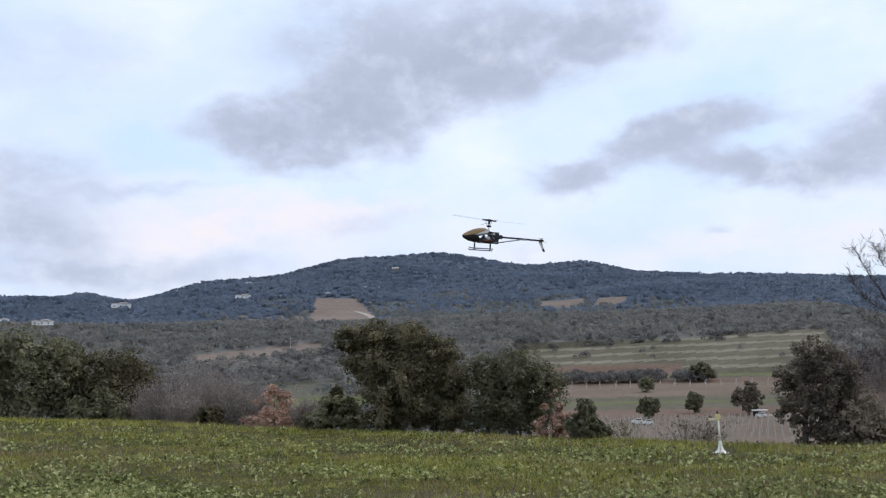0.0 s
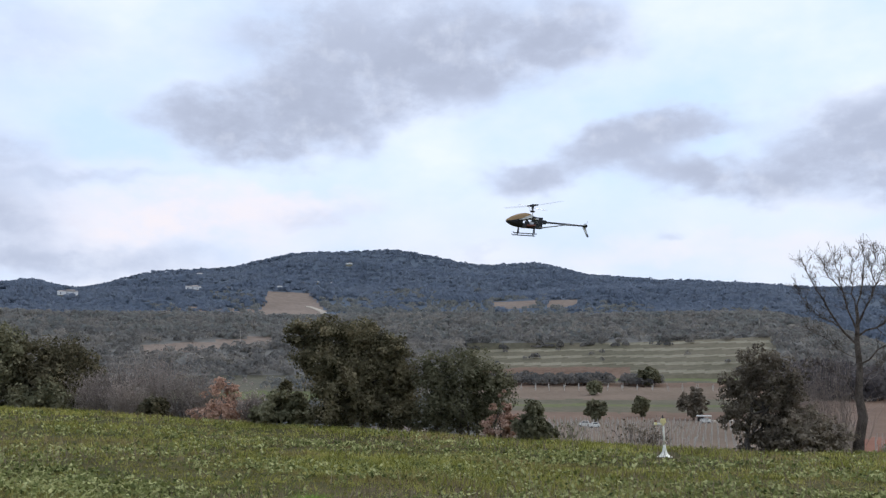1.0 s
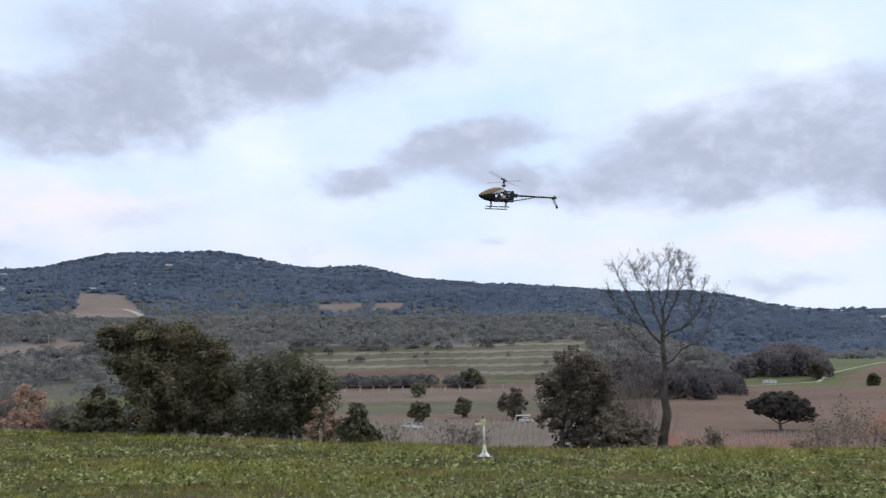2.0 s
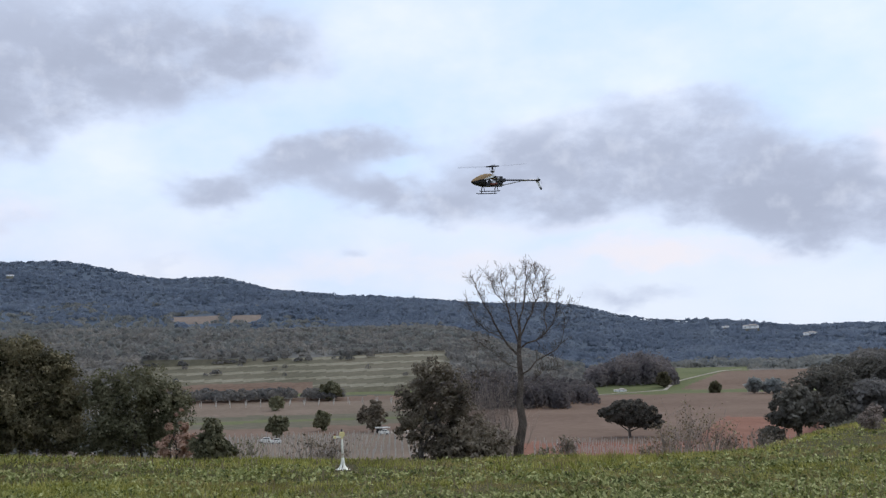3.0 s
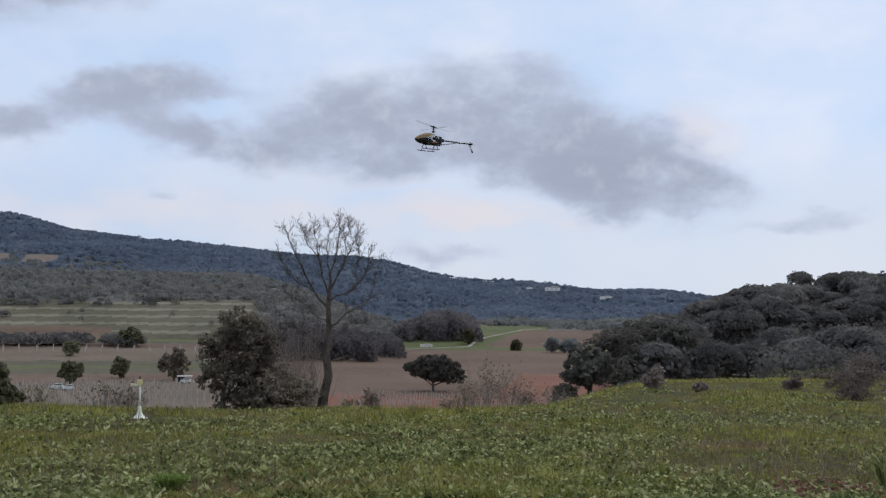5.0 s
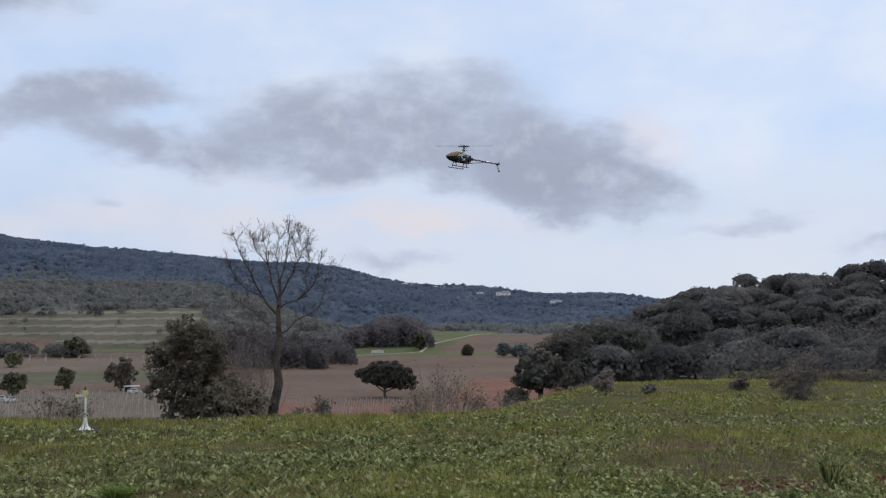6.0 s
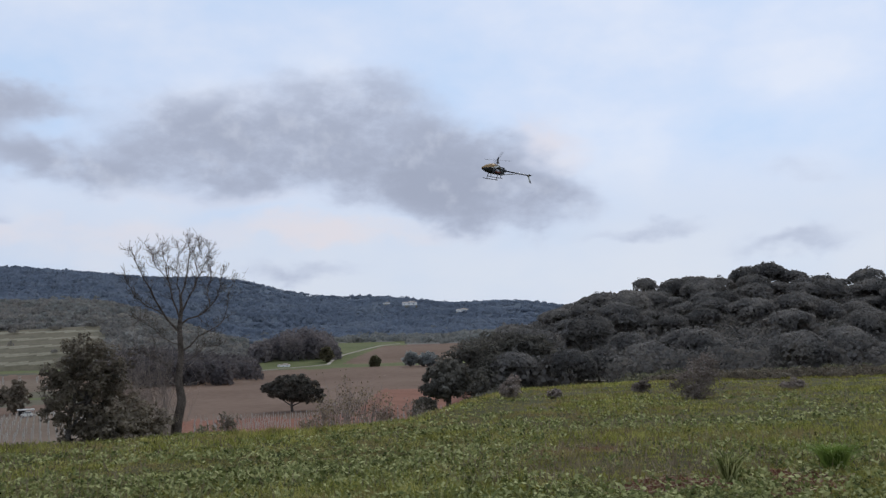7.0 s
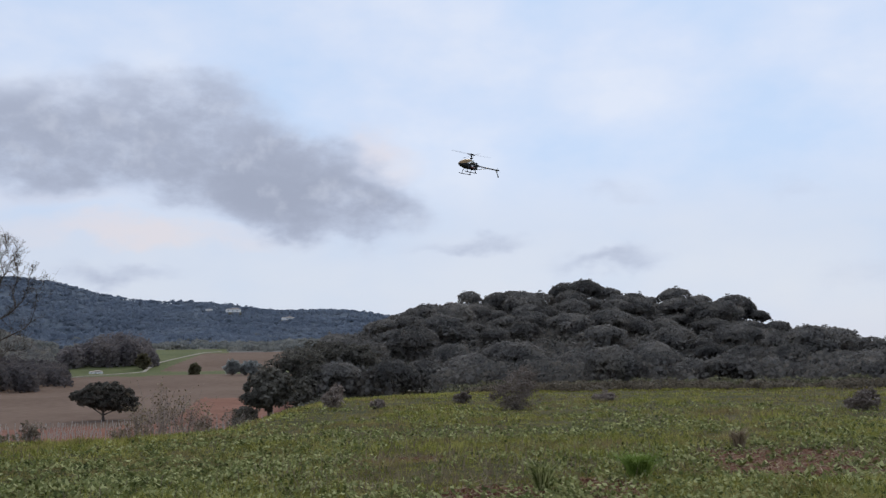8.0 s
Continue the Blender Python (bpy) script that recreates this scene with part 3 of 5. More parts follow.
def vine_rows():
    """Posts of the vineyards in the valley, past counting."""
    rng = np.random.default_rng(5)
    parts = []
    for az0, az1, r0, r1, dr, da, h in ((8, 25, 215, 330, 9, 0.42, 1.9), (27, 42, 205, 262, 7, 0.36, 1.5), (5, 21, 565, 600, 12, 0.85, 3.0)):
        for r in np.arange(r0, r1, dr):
            for a in np.arange(az0, az1, da * 230 / r if r < 400 else da):
                a2 = a + rng.normal() * 0.03 + (r % (2 * dr)) * 0.004
                z = float(ground_polar(a2, r))
                x, y = r * math.sin(radians(a2)), r * math.cos(radians(a2))
                t = rng.normal(size=2) * 0.08
                w = 0.085 if r < 400 else 0.18
                parts.append(tube([(x, y, z - 0.2), (x + t[0], y + t[1], z + h * rng.uniform(0.8, 1.1))], w, 4))
    v, f = merge(parts)
    tagged(new("vineyard_posts", mesh_from("vineyard_posts", v, f, M_POST)), "rows of weathered vineyard posts in the valley", "vineyard", kind="stuff")


vine_rows()


# ---- woods ----
def polar_xyz(az, r, up=0.0):
    a = np.radians(az)
    return np.stack([r * np.sin(a), r * np.cos(a), ground_polar(az, r) + up], -1)


def woods(name, label, mat, seed, az, r, radius, tall, quads, leaf, ruffle=0.45, mid=0.4, half=0.5):
    """A wood as leaf masses on the land: for each place a crown of large leaf clumps."""
    rng = np.random.default_rng(seed)
    n = len(az)
    base = polar_xyz(az, r)
    d = rng.normal(size=(n, quads, 3))
    d /= np.linalg.norm(d, axis=2, keepdims=True)
    d[..., 2] = np.abs(d[..., 2]) * 1.1 - 0.35
    at = base[:, None] + d * np.stack([radius, radius, tall * half], 1)[:, None] * rng.uniform(0.75, 1.05, (n, quads, 1))
    at[..., 2] += (tall * mid)[:, None]
    size = np.repeat(radius, quads)[:, None] * leaf
    a = d.reshape(-1, 3) + rng.normal(size=(n * quads, 3)) * ruffle
    a /= np.linalg.norm(a, axis=1, keepdims=True)
    b = np.cross(a, rng.normal(size=a.shape))
    b /= np.linalg.norm(b, axis=1, keepdims=True)
    c = np.cross(a, b)
    p = at.reshape(-1, 3)
    s = size * rng.uniform(0.6, 1.3, size.shape)
    v = np.stack([p + b * s, p + c * s, p - b * s, p - c * s], 1).reshape(-1, 3)
    ob = new(name, mesh_from(name, v, np.arange(4 * n * quads).reshape(-1, 4), mat))
    tagged(ob, label, "wood", kind="stuff")


def scatter(rng, n, az, r, keep):
    """Places spread evenly over the view between azimuths and distances, where keep says yes."""
    a = rng.uniform(*az, n)
    d = np.exp(rng.uniform(np.log(r[0]), np.log(r[1]), n))
    ok = keep(a, d)
    return a[ok], d[ok]


def patchy(a, r, k=1.0):
    return np.sin(a * 1.9 * k + r * 0.013) + np.cos(r * 0.021 * k - a * 1.1) + 0.6 * np.sin(a * 5.3 + r * 0.05)


def build_woods():
    rng = np.random.default_rng(11)
    # the far wooded range
    open_land = (10,)
    keep = lambda a, r: ~np.isin(zone(a, r), open_land)
    start = lambda a, r: np.interp(a, (-34, -16, -9, 8, 14, 24, 64), (1080, 1100, 1400, 1440, 1260, 1130, 1100)) + 70 * patchy(a * 0.6, r)
    a, r = scatter(rng, 24000, (-34, 64), (1130, 2230), lambda a, r: keep(a, r) & (rng.uniform(size=len(a)) < np.clip((r - start(a, r)) / 160 + 0.5, 0.0, 1)))
    ra = np.arange(-34, 64, 0.15)
    a, r = np.append(a, ra), np.append(r, 2200 + 10 * rng.normal(size=len(ra)))
    n = len(a)
    tall = rng.uniform(4, 7.5, n) * (1 + 0.6 * (rng.uniform(size=n) > 0.93))
    woods("far_woods", "hazy blue-green woods on the far range", M_HAZEFARLEAF, 1, a, r, rng.uniform(3.5, 8.0, n), tall, 16, 0.38, 0.25)
    keep2 = lambda a, r: ~np.isin(zone(a, r), (4, 5, 6, 7, 10)) & (rng.uniform(size=len(a)) < np.clip((start(a, r) - r) / 160 + 0.5, 0, 1) * np.clip((r - 800) / 250, 0, 1))
    a, r = scatter(rng, 12000, (-34, 50), (850, 1750), keep2)
    n = len(a)
    woods("middle_woods", "hazy grey-green woods on the middle slopes", M_HAZEMIDLEAF, 9, a, r, rng.uniform(2.5, 6.0, n), rng.uniform(4, 8, n), 20, 0.34, 0.3)
    # the wooded slope above the terraces and on the left flank
    keep = lambda a, r: ~np.isin(zone(a, r), (5, 6, 7, 10, 4)) & (patchy(a, r) > -1.9) & (a < 30)
    a, r = scatter(rng, 6500, (-34, 30), (700, 1120), keep)
    n = len(a)
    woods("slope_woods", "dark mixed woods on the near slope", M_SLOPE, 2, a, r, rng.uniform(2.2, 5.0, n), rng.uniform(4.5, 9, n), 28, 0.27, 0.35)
    # trees along the terraces' upper edge and on their banks
    a = np.append(rng.uniform(4.5, 22, 60), rng.uniform(4.6, 21, 16))
    r = np.append(842 + 9 * rng.normal(size=60), 694 + 32 * rng.integers(0, 5, 16) + 2 * rng.normal(size=16))
    n = len(a)
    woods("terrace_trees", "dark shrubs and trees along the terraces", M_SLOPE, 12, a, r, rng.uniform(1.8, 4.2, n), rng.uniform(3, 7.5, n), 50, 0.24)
    # scrub and woods in the valley to the left
    keep = lambda a, r: ~np.isin(zone(a, r), (5, 10)) & (patchy(a, r) > -0.9)
    a, r = scatter(rng, 2600, (-34, 4.5), (170, 700), keep)
    n = len(a)
    woods("valley_woods", "hazy grey-green winter woods on the valley floor", M_HAZEWOOD, 3, a, r, rng.uniform(1.8, 3.6, n), rng.uniform(3, 6.0, n), 34, 0.26)
    keep = lambda a, r: ~np.isin(zone(a, r), (5, 10)) & (patchy(a + 3, r, 1.4) > 0.2)
    a, r = scatter(rng, 2200, (-34, 3.5), (90, 650), keep)
    n = len(a)
    woods("bare_thickets", "leafless grey-brown thickets on the valley floor", M_GREYTWIG, 4, a, r, rng.uniform(1.2, 2.8, n), rng.uniform(2, 4.5, n), 40, 0.2)
    # hedgerow below the terraces
    a = rng.uniform(5.0, 15.6, 210)
    a = a[np.abs(a - 13.2) > 0.25]
    r = 622 + 10 * rng.normal(size=len(a))
    n = len(a)
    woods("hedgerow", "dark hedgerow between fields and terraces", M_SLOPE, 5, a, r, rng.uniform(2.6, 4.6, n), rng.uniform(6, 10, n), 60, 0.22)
    # the wood behind the bare tree, and the copse by the farm
    a, r = scatter(rng, 420, (21.5, 30.5), (500, 690), lambda a, r: r > 480 + 14 * np.abs(a - 26) + 30 * np.sin(a * 3))
    n = len(a)
    woods("valley_copse", "dense brownish copse at the ploughed field's edge", M_COPSE, 6, a, r, rng.uniform(3.5, 6, n), np.interp(a, (21.5, 23, 25, 27, 30.5), (8, 15, 18, 15, 10)) * rng.uniform(0.7, 1.1, n), 110, 0.17, 0.45, 0.28, 0.8)
    a, r = scatter(rng, 170, (30.3, 35.1), (730, 800), lambda a, r: r > 0)
    n = len(a)
    woods("farm_copse", "dense dark copse behind the farm", M_COPSE, 7, a, r, rng.uniform(4, 7, n), np.interp(a, (30.3, 31.2, 32.2, 34.4, 35.1), (11, 17, 25, 24, 12)) * rng.uniform(0.7, 1.1, n), 110, 0.17, 0.45, 0.28, 0.8)
    a, r = scatter(rng, 320, (34, 47), (760, 1130), lambda a, r: ~np.isin(zone(a, r), (5, 4)) & (patchy(a, r) > 0.3))
    n = len(a)
    woods("field_trees", "scattered trees among distant fields", M_HAZEWOOD, 8, a, r, rng.uniform(3, 6, n), rng.uniform(5, 10, n), 40, 0.25)


build_woods()


# ---- houses ----
def villa(az, el, w, label="white villa with a clay roof among hillside trees", group="villas on the hills"):
    r = find_r(az, el) if el > 0 else find_r(az, el, 300)
    width = px(w * 0.72, r)
    h, deep = width * 0.2, width * 0.45
    t = thing("house", spot(az, r, 0.5), label, "house", group)
    up = 4.0 if r > 1000 else 0.0  # stands clear of the trees on its own bank
    base = box_bm(width * 1.04, deep * 1.1, up + 1.0, pose(0, 0, up / 2 - 0.5))
    part("terrace", base, M_BANK, t)
    part("wall", box_bm(width, deep, h, pose(0, 0, up + h / 2)), M_PLASTER, t)
    part("wall", box_bm(width * 0.4, deep * 0.9, h * 1.25, pose(width * 0.12, deep * 0.1, up + h * 0.625)), M_PLASTER, t)
    for cx, ww, top in ((0, 1.06, h), (width * 0.12, 0.46, h * 1.25)):
        bm = bmesh.new()
        a, b, k = width * ww / 2, deep * 0.56, h * 0.25
        vs = [bm.verts.new(p) for p in ((cx - a, -b, up + top), (cx + a, -b, up + top), (cx + a, b, up + top), (cx - a, b, up + top), (cx - a * 0.8, 0, up + top + k), (cx + a * 0.8, 0, up + top + k))]
        for q in ((0, 1, 5, 4), (2, 3, 4, 5), (1, 2, 5), (3, 0, 4), (3, 2, 1, 0)):
            bm.faces.new([vs[i] for i in q])
        part("roof", bm, M_ROOF, t)
    for i in range(3):
        x = width * (-0.34 + 0.3 * i)
        win = part("window", box_bm(width * 0.05, 0.3, h * 0.34, pose(x, -deep / 2 - 0.05, up + h * 0.5)), M_PANE, t)
        part("sill", box_bm(width * 0.09, 0.5, h * 0.06, pose(x, -deep / 2 - 0.1, up + h * 0.27)), M_PLASTER, win)
    return t


for az, el, w in ((-11.75, 4.61, 36), (-18.57, 4.11, 44), (-22.68, 3.10, 46), (-24.67, 3.36, 26), (-2.69, 6.28, 16), (-11.42, 5.54, 13), (-6.81, 4.84, 15), (-4.58, 5.17, 11), (-3.67, 5.15, 9), (38.27, 2.66, 17), (39.65, 2.55, 36), (42.80, 2.04, 30)):
    villa(az, el, w)
villa(32.12, -0.72, 30, "pale stone farmhouse beside a gravel track", "farm")


def utility_pole(az, el, h):
    r = find_r(az, el)
    t = thing("utility_pole", spot(az, r), "pale utility pole in a dry field", "pole")
    part("post", tube_bm([(0, 0, -0.5), (0, 0, px(h, r))], [0.3, 0.2], 8), M_POST, t)
    part("crossbar", box_bm(3.0, 0.3, 0.3, pose(0, 0, px(h * 0.9, r))), M_POST, t)


utility_pole(-9.0, 1.55, 26)
utility_pole(21.3, 2.6, 18)


# ---- vehicles in the valley ----
def van(az, el, w, mat, label, kind="van", turn=0.0):
    r = find_r(az, el, 150)
    L = px(w, r)
    t = thing("parked_" + kind, spot(az, r, 0, turn), label, kind)
    part("body", box_bm(L, L * 0.38, L * 0.27, pose(0, 0, L * 0.22), L * 0.03), mat, t)
    part("cab", box_bm(L * 0.62, L * 0.36, L * 0.16, pose(L * 0.08, 0, L * 0.42), L * 0.04), mat, t)
    part("side_window", box_bm(L * 0.5, L * 0.02, L * 0.09, pose(L * 0.08, -L * 0.18, L * 0.43)), M_PANE, t)
    for x in (-0.3, 0.3):
        for y in (-0.17, 0.17):
            wheel = part("wheel", tube_bm([(x * L, y * L - 0.1, L * 0.09), (x * L, y * L + 0.1, L * 0.09)], L * 0.09, 14), M_BLACK, t)
            part("rim", tube_bm([(x * L, y * L - 0.13, L * 0.09), (x * L, y * L + 0.13, L * 0.09)], L * 0.05, 10), M_STEEL, wheel)
    return t


def shelter(az, el, w):
    """A flat white awning on posts with a vehicle beneath."""
    r = find_r(az, el, 150)
    L = px(w * 0.8, r)
    t = thing("awning", spot(az, r), "white flat-roofed field shelter on posts by a track", "shelter")
    part("roof", box_bm(L, L * 0.5, L * 0.07, pose(0, 0, L * 0.42), 0.04), M_WHITE, t)
    for x in (-0.45, 0.45):
        for y in (-0.2, 0.2):
            part("post", tube_bm([(x * L, y * L, -0.2), (x * L, y * L, L * 0.4)], 0.07), M_POST, t)
    part("back_panel", box_bm(L * 0.45, 0.08, L * 0.3, pose(-L * 0.2, L * 0.22, L * 0.2)), M_BLACK, t)


van(11.27, -3.20, 20, M_WHITE, "white van parked under a round tree", "van", 0)
van(11.85, -3.24, 18, M_WHITE, "white car parked under a round tree", "car", 15)
van(18.14, -2.92, 18, M_WHITE, "white car parked at the field shelter", "car", 0)
shelter(18.08, -2.86, 32)


# ---- trees ----
def lean_trunk(rng, h, r0, bend=0.2, n=7):
    t = np.linspace(0, 1, n)
    off = np.cumsum(rng.normal(size=(n, 2)) * bend * h / n, axis=0) * t[:, None]
    return np.column_stack([off, t * h - 0.1]), r0 * (1 - 0.65 * t)


def leafy_tree(name, m, label, category, blobs, trunks, mat, n, leaf, seed, group="", core=0.7, bark=None, clump=0.18):
    """A trunk with limbs into each leaf mass, and the crown."""
    rng = np.random.default_rng(seed)
    t = thing(name, m, label, category, group)
    stems = []
    for x, y, h, r0 in trunks:
        p, rad = lean_trunk(rng, h, r0)
        p[:, :2] += (x, y)
        v, f = tube(p, rad, 8)
        stems.append((p, r0, piece("trunk", mesh_from("trunk", v, f, bark or M_BARK, None, True), t)))
    for i, b in enumerate(blobs):
        p, r0, stem = stems[i % len(stems)]
        s = p[rng.integers(2, 6)]
        e = np.asarray(b[:3]) + rng.normal(size=3) * 0.15 * b[3]
        mid = (s + e) / 2 + rng.normal(size=3) * 0.08 * b[3]
        v, f = tube([s, mid, e], [r0 * 0.45, r0 * 0.28, r0 * 0.1], 5)
        piece("limb", mesh_from("limb", v, f, bark or M_BARK, None, True), stem)
    v, f = crown(rng, blobs, n, leaf, clump)
    if core:
        v2, f2 = crown(rng, [(*b[:3], b[3] * core, b[4] * core, b[5] * core) for b in blobs], n // 6, leaf * 2.6, clump, inside=0.3)
        v, f = merge([(v, f), (v2, f2)])
    piece("crown", mesh_from("crown", v, f, mat), t)
    return t


def blobs_px(r, rows, deep=0.9):
    """Leaf masses given in sight units (x, height, half width, half height) at a distance."""
    rng = np.random.default_rng(len(rows))
    return [(px(x, r), px(float(rng.uniform(-0.3, 0.3)) * w, r), px(y, r), px(w, r), px(w * deep, r), px(h, r)) for x, y, w, h in rows]


def near_trees():
    r = 28.5
    leafy_tree("holm_oak", spot(-2.5, r), "large dark green holm oak with a leaning crown", "tree",
               blobs_px(r, [(-92, 170, 30, 24), (-50, 172, 48, 26), (10, 166, 50, 28), (62, 140, 40, 32), (-58, 128, 46, 38), (10, 115, 68, 46), (82, 92, 34, 48), (-20, 72, 58, 46), (50, 50, 56, 44), (-22, 34, 46, 28), (84, 36, 36, 34)]),
               [(-0.5, 0, 1.9, 0.13), (0.35, 0.1, 1.6, 0.1), (0.9, 0, 1.3, 0.08)], M_OAK, 42000, 0.025, 1, "field-edge trees")
    r = 28.0
    leafy_tree("holm_oak", spot(3.9, r), "loose-crowned grey-green oak with thin trunks", "tree",
               blobs_px(r, [(-45, 118, 40, 40), (15, 125, 50, 38), (58, 88, 40, 46), (-20, 75, 55, 42), (30, 50, 55, 40), (-45, 40, 40, 36)]),
               [(-0.7, 0, 1.5, 0.06), (0, 0, 1.7, 0.07), (0.5, 0, 1.5, 0.06), (0.25, 0.2, 1.4, 0.05)], M_OLIVE, 16000, 0.025, 2, "field-edge trees", 0.6)
    r = 40.0
    leafy_tree("holm_oak", spot(-23.6, r), "broad grey-green oak at the meadow's edge", "tree",
               blobs_px(r, [(-70, 110, 70, 48), (0, 115, 65, 45), (50, 100, 45, 45), (0, 55, 80, 50), (-70, 45, 60, 45), (60, 45, 40, 40)]),
               [(-0.6, 0, 2.2, 0.14), (0.6, 0, 2.0, 0.12)], M_OLIVE, 18000, 0.036, 3, "field-edge trees")
    leafy_tree("holm_oak", spot(-19.3, r), "rounded dark oak with brownish leaf tips", "tree",
               blobs_px(r, [(-30, 105, 55, 42), (30, 95, 48, 45), (60, 65, 32, 45), (0, 55, 70, 48)]),
               [(0, 0, 2.0, 0.13), (0.5, 0, 1.6, 0.1)], M_OAK, 15000, 0.036, 4, "field-edge trees")
    leafy_tree("bush", spot(-19.6, 38.6), "low rounded olive-green bush in front of oaks", "bush", blobs_px(38.6, [(0, 28, 55, 34), (30, 22, 35, 26), (-30, 24, 30, 26)]), [(0, 0, 0.5, 0.05)], M_OLIVE, 5000, 0.04, 5, "field-edge bushes")
    leafy_tree("bush", spot(-13.8, 34), "small dark evergreen bush", "bush", blobs_px(34, [(0, 18, 28, 22)]), [(0, 0, 0.3, 0.03)], M_OAK, 1800, 0.035, 6, "field-edge bushes")
    leafy_tree("oak_shrub", spot(-10.0, 31.5), "russet oak shrub holding dry leaves", "shrub", blobs_px(31.5, [(0, 48, 32, 28), (12, 22, 40, 24), (-30, 14, 28, 14), (8, 66, 16, 14)]), [(0, 0, 1.0, 0.03), (0.3, 0, 0.8, 0.03)], M_REDLEAF, 3000, 0.03, 7, "russet shrubs", 0.0)
    leafy_tree("bush", spot(-6.6, 29.5), "dark grey-green bush beside the large oak", "bush", blobs_px(29.5, [(0, 30, 42, 30), (25, 42, 20, 22), (-28, 20, 28, 20), (40, 18, 30, 22)]), [(0, 0, 0.5, 0.04)], M_OLIVE, 4500, 0.034, 8, "field-edge bushes")
    leafy_tree("oak_shrub", spot(6.3, 25.6), "russet oak shrub leaning on a dark oak", "shrub", blobs_px(25.6, [(0, 50, 24, 26), (-6, 24, 26, 24), (16, 30, 18, 26), (4, 76, 10, 12)]), [(0, 0, 0.9, 0.03), (-0.15, 0, 0.8, 0.02)], M_REDLEAF, 2300, 0.026, 9, "russet shrubs", 0.0)
    leafy_tree("bush", spot(8.2, 24.8), "conical dark green bush", "bush", blobs_px(24.8, [(0, 48, 20, 26), (-4, 24, 34, 26), (12, 18, 28, 22)]), [(0, 0, 0.7, 0.04)], M_OLIVE, 4200, 0.026, 10, "field-edge bushes")
    r = 24.2
    leafy_tree("holm_oak", spot(21.2, r), "brownish evergreen oak beside the bare tree", "tree",
               blobs_px(r, [(-5, 152, 42, 30), (-38, 112, 36, 38), (28, 122, 40, 38), (0, 85, 55, 40), (45, 78, 36, 40), (-42, 60, 26, 34), (10, 40, 40, 36), (-18, 20, 26, 20)]),
               [(-0.4, 0, 1.2, 0.09), (0.1, 0, 1.4, 0.09)], M_BROWNLEAF, 13000, 0.022, 11, "field-edge trees", 0.5)
    leafy_tree("bush", spot(23.7, 24.0), "sprawling grey-brown bush under the oak", "bush", blobs_px(24.0, [(-15, 42, 45, 38), (20, 30, 40, 28), (-40, 24, 35, 24)]), [(0, 0, 0.5, 0.03)], M_BROWNLEAF, 5500, 0.024, 12, "field-edge bushes", 0.5)
    r = 33.0
    leafy_tree("oak", spot(41.7, r), "small dark round-headed oak on a bare trunk", "tree",
               blobs_px(r, [(4, 82, 24, 18), (-14, 64, 26, 20), (18, 64, 26, 22), (-2, 46, 38, 16), (-30, 44, 14, 10)]), [(0, 0, 1.1, 0.1)], M_PINE, 6500, 0.04, 13, "trees below the meadow")
    for i, (az, r, w, h, mat) in enumerate(((43.3, 76, 62, 112, M_PINE), (45.6, 84, 50, 98, M_PINE), (46.9, 80, 44, 96, M_PINE), (44.4, 90, 46, 96, M_PINE), (40.4, 95, 26, 70, M_PINE))):
        leafy_tree("oak", spot(az, r), "dark evergreen tree at the foot of the hill", "tree",
                   blobs_px(r, [(0, h * 0.8, w * 0.7, h * 0.22), (-w * 0.45, h * 0.62, w * 0.5, h * 0.24), (w * 0.45, h * 0.6, w * 0.5, h * 0.24), (0, h * 0.42, w * 0.75, h * 0.26)]),
                   [(0, 0, px(h * 0.6, r), 0.14)], mat, 8000, 0.065, 20 + i, "trees below the meadow")
    # lone trees of the valley
    for i, (az, el, w, h, mat, label) in enumerate(((11.9, -2.95, 21, 42, M_OLIVE, "round dark tree beside parked vans"), (14.55, -2.6, 15, 36, M_OLIVE, "small dark tree in the vineyard"), (17.5, -2.75, 29, 56, M_BROWNLEAF, "brownish round tree beside the shelter"),
                                                  (11.9, -1.35, 13, 24, M_OLIVE, "small dark tree at the post row"), (15.0, -0.85, 22, 34, M_OLIVE, "dark round tree at the hedgerow's end"), (-6.3, -1.3, 11, 22, M_OAK, "lone round tree in a green field"),
                                                  (34.6, -0.55, 12, 26, M_OAK, "small tree by the gravel track"), (37.5, -0.9, 9, 18, M_OLIVE, "lone small tree on a ploughed slope"), (40.6, -1.0, 22, 24, M_HAZEWOOD, "grey clump of trees on the ploughed slope"), (39.6, -1.0, 12, 26, M_HAZEWOOD, "grey clump of trees on the ploughed slope"))):
        r = find_r(az, el, 200)
        leafy_tree("field_tree", spot(az, r), label, "tree", blobs_px(r, [(-w * 0.3, h * 0.5, w * 0.62, h * 0.34), (w * 0.3, h * 0.54, w * 0.62, h * 0.34), (0, h * 0.74, w * 0.6, h * 0.24), (0, h * 0.28, w * 0.5, h * 0.2)]),
                   [(0, 0, px(h * 0.5, r), 0.3)], mat, 1300, r * 0.0011, 40 + i, "valley trees")
    r = find_r(32.55, -3.35, 200)
    leafy_tree("umbrella_pine", spot(32.55, r), "lone umbrella pine in a ploughed field", "tree",
               blobs_px(r, [(-32, 40, 18, 12), (-12, 48, 22, 13), (10, 49, 22, 13), (30, 39, 20, 15), (44, 26, 14, 12), (0, 37, 34, 14), (24, 28, 24, 12), (-44, 42, 10, 7), (2, 27, 18, 8)], 0.95), [(0, 0, px(30, r), 0.45)], M_PINE, 16000, 0.22, 60, "valley trees")


near_trees()


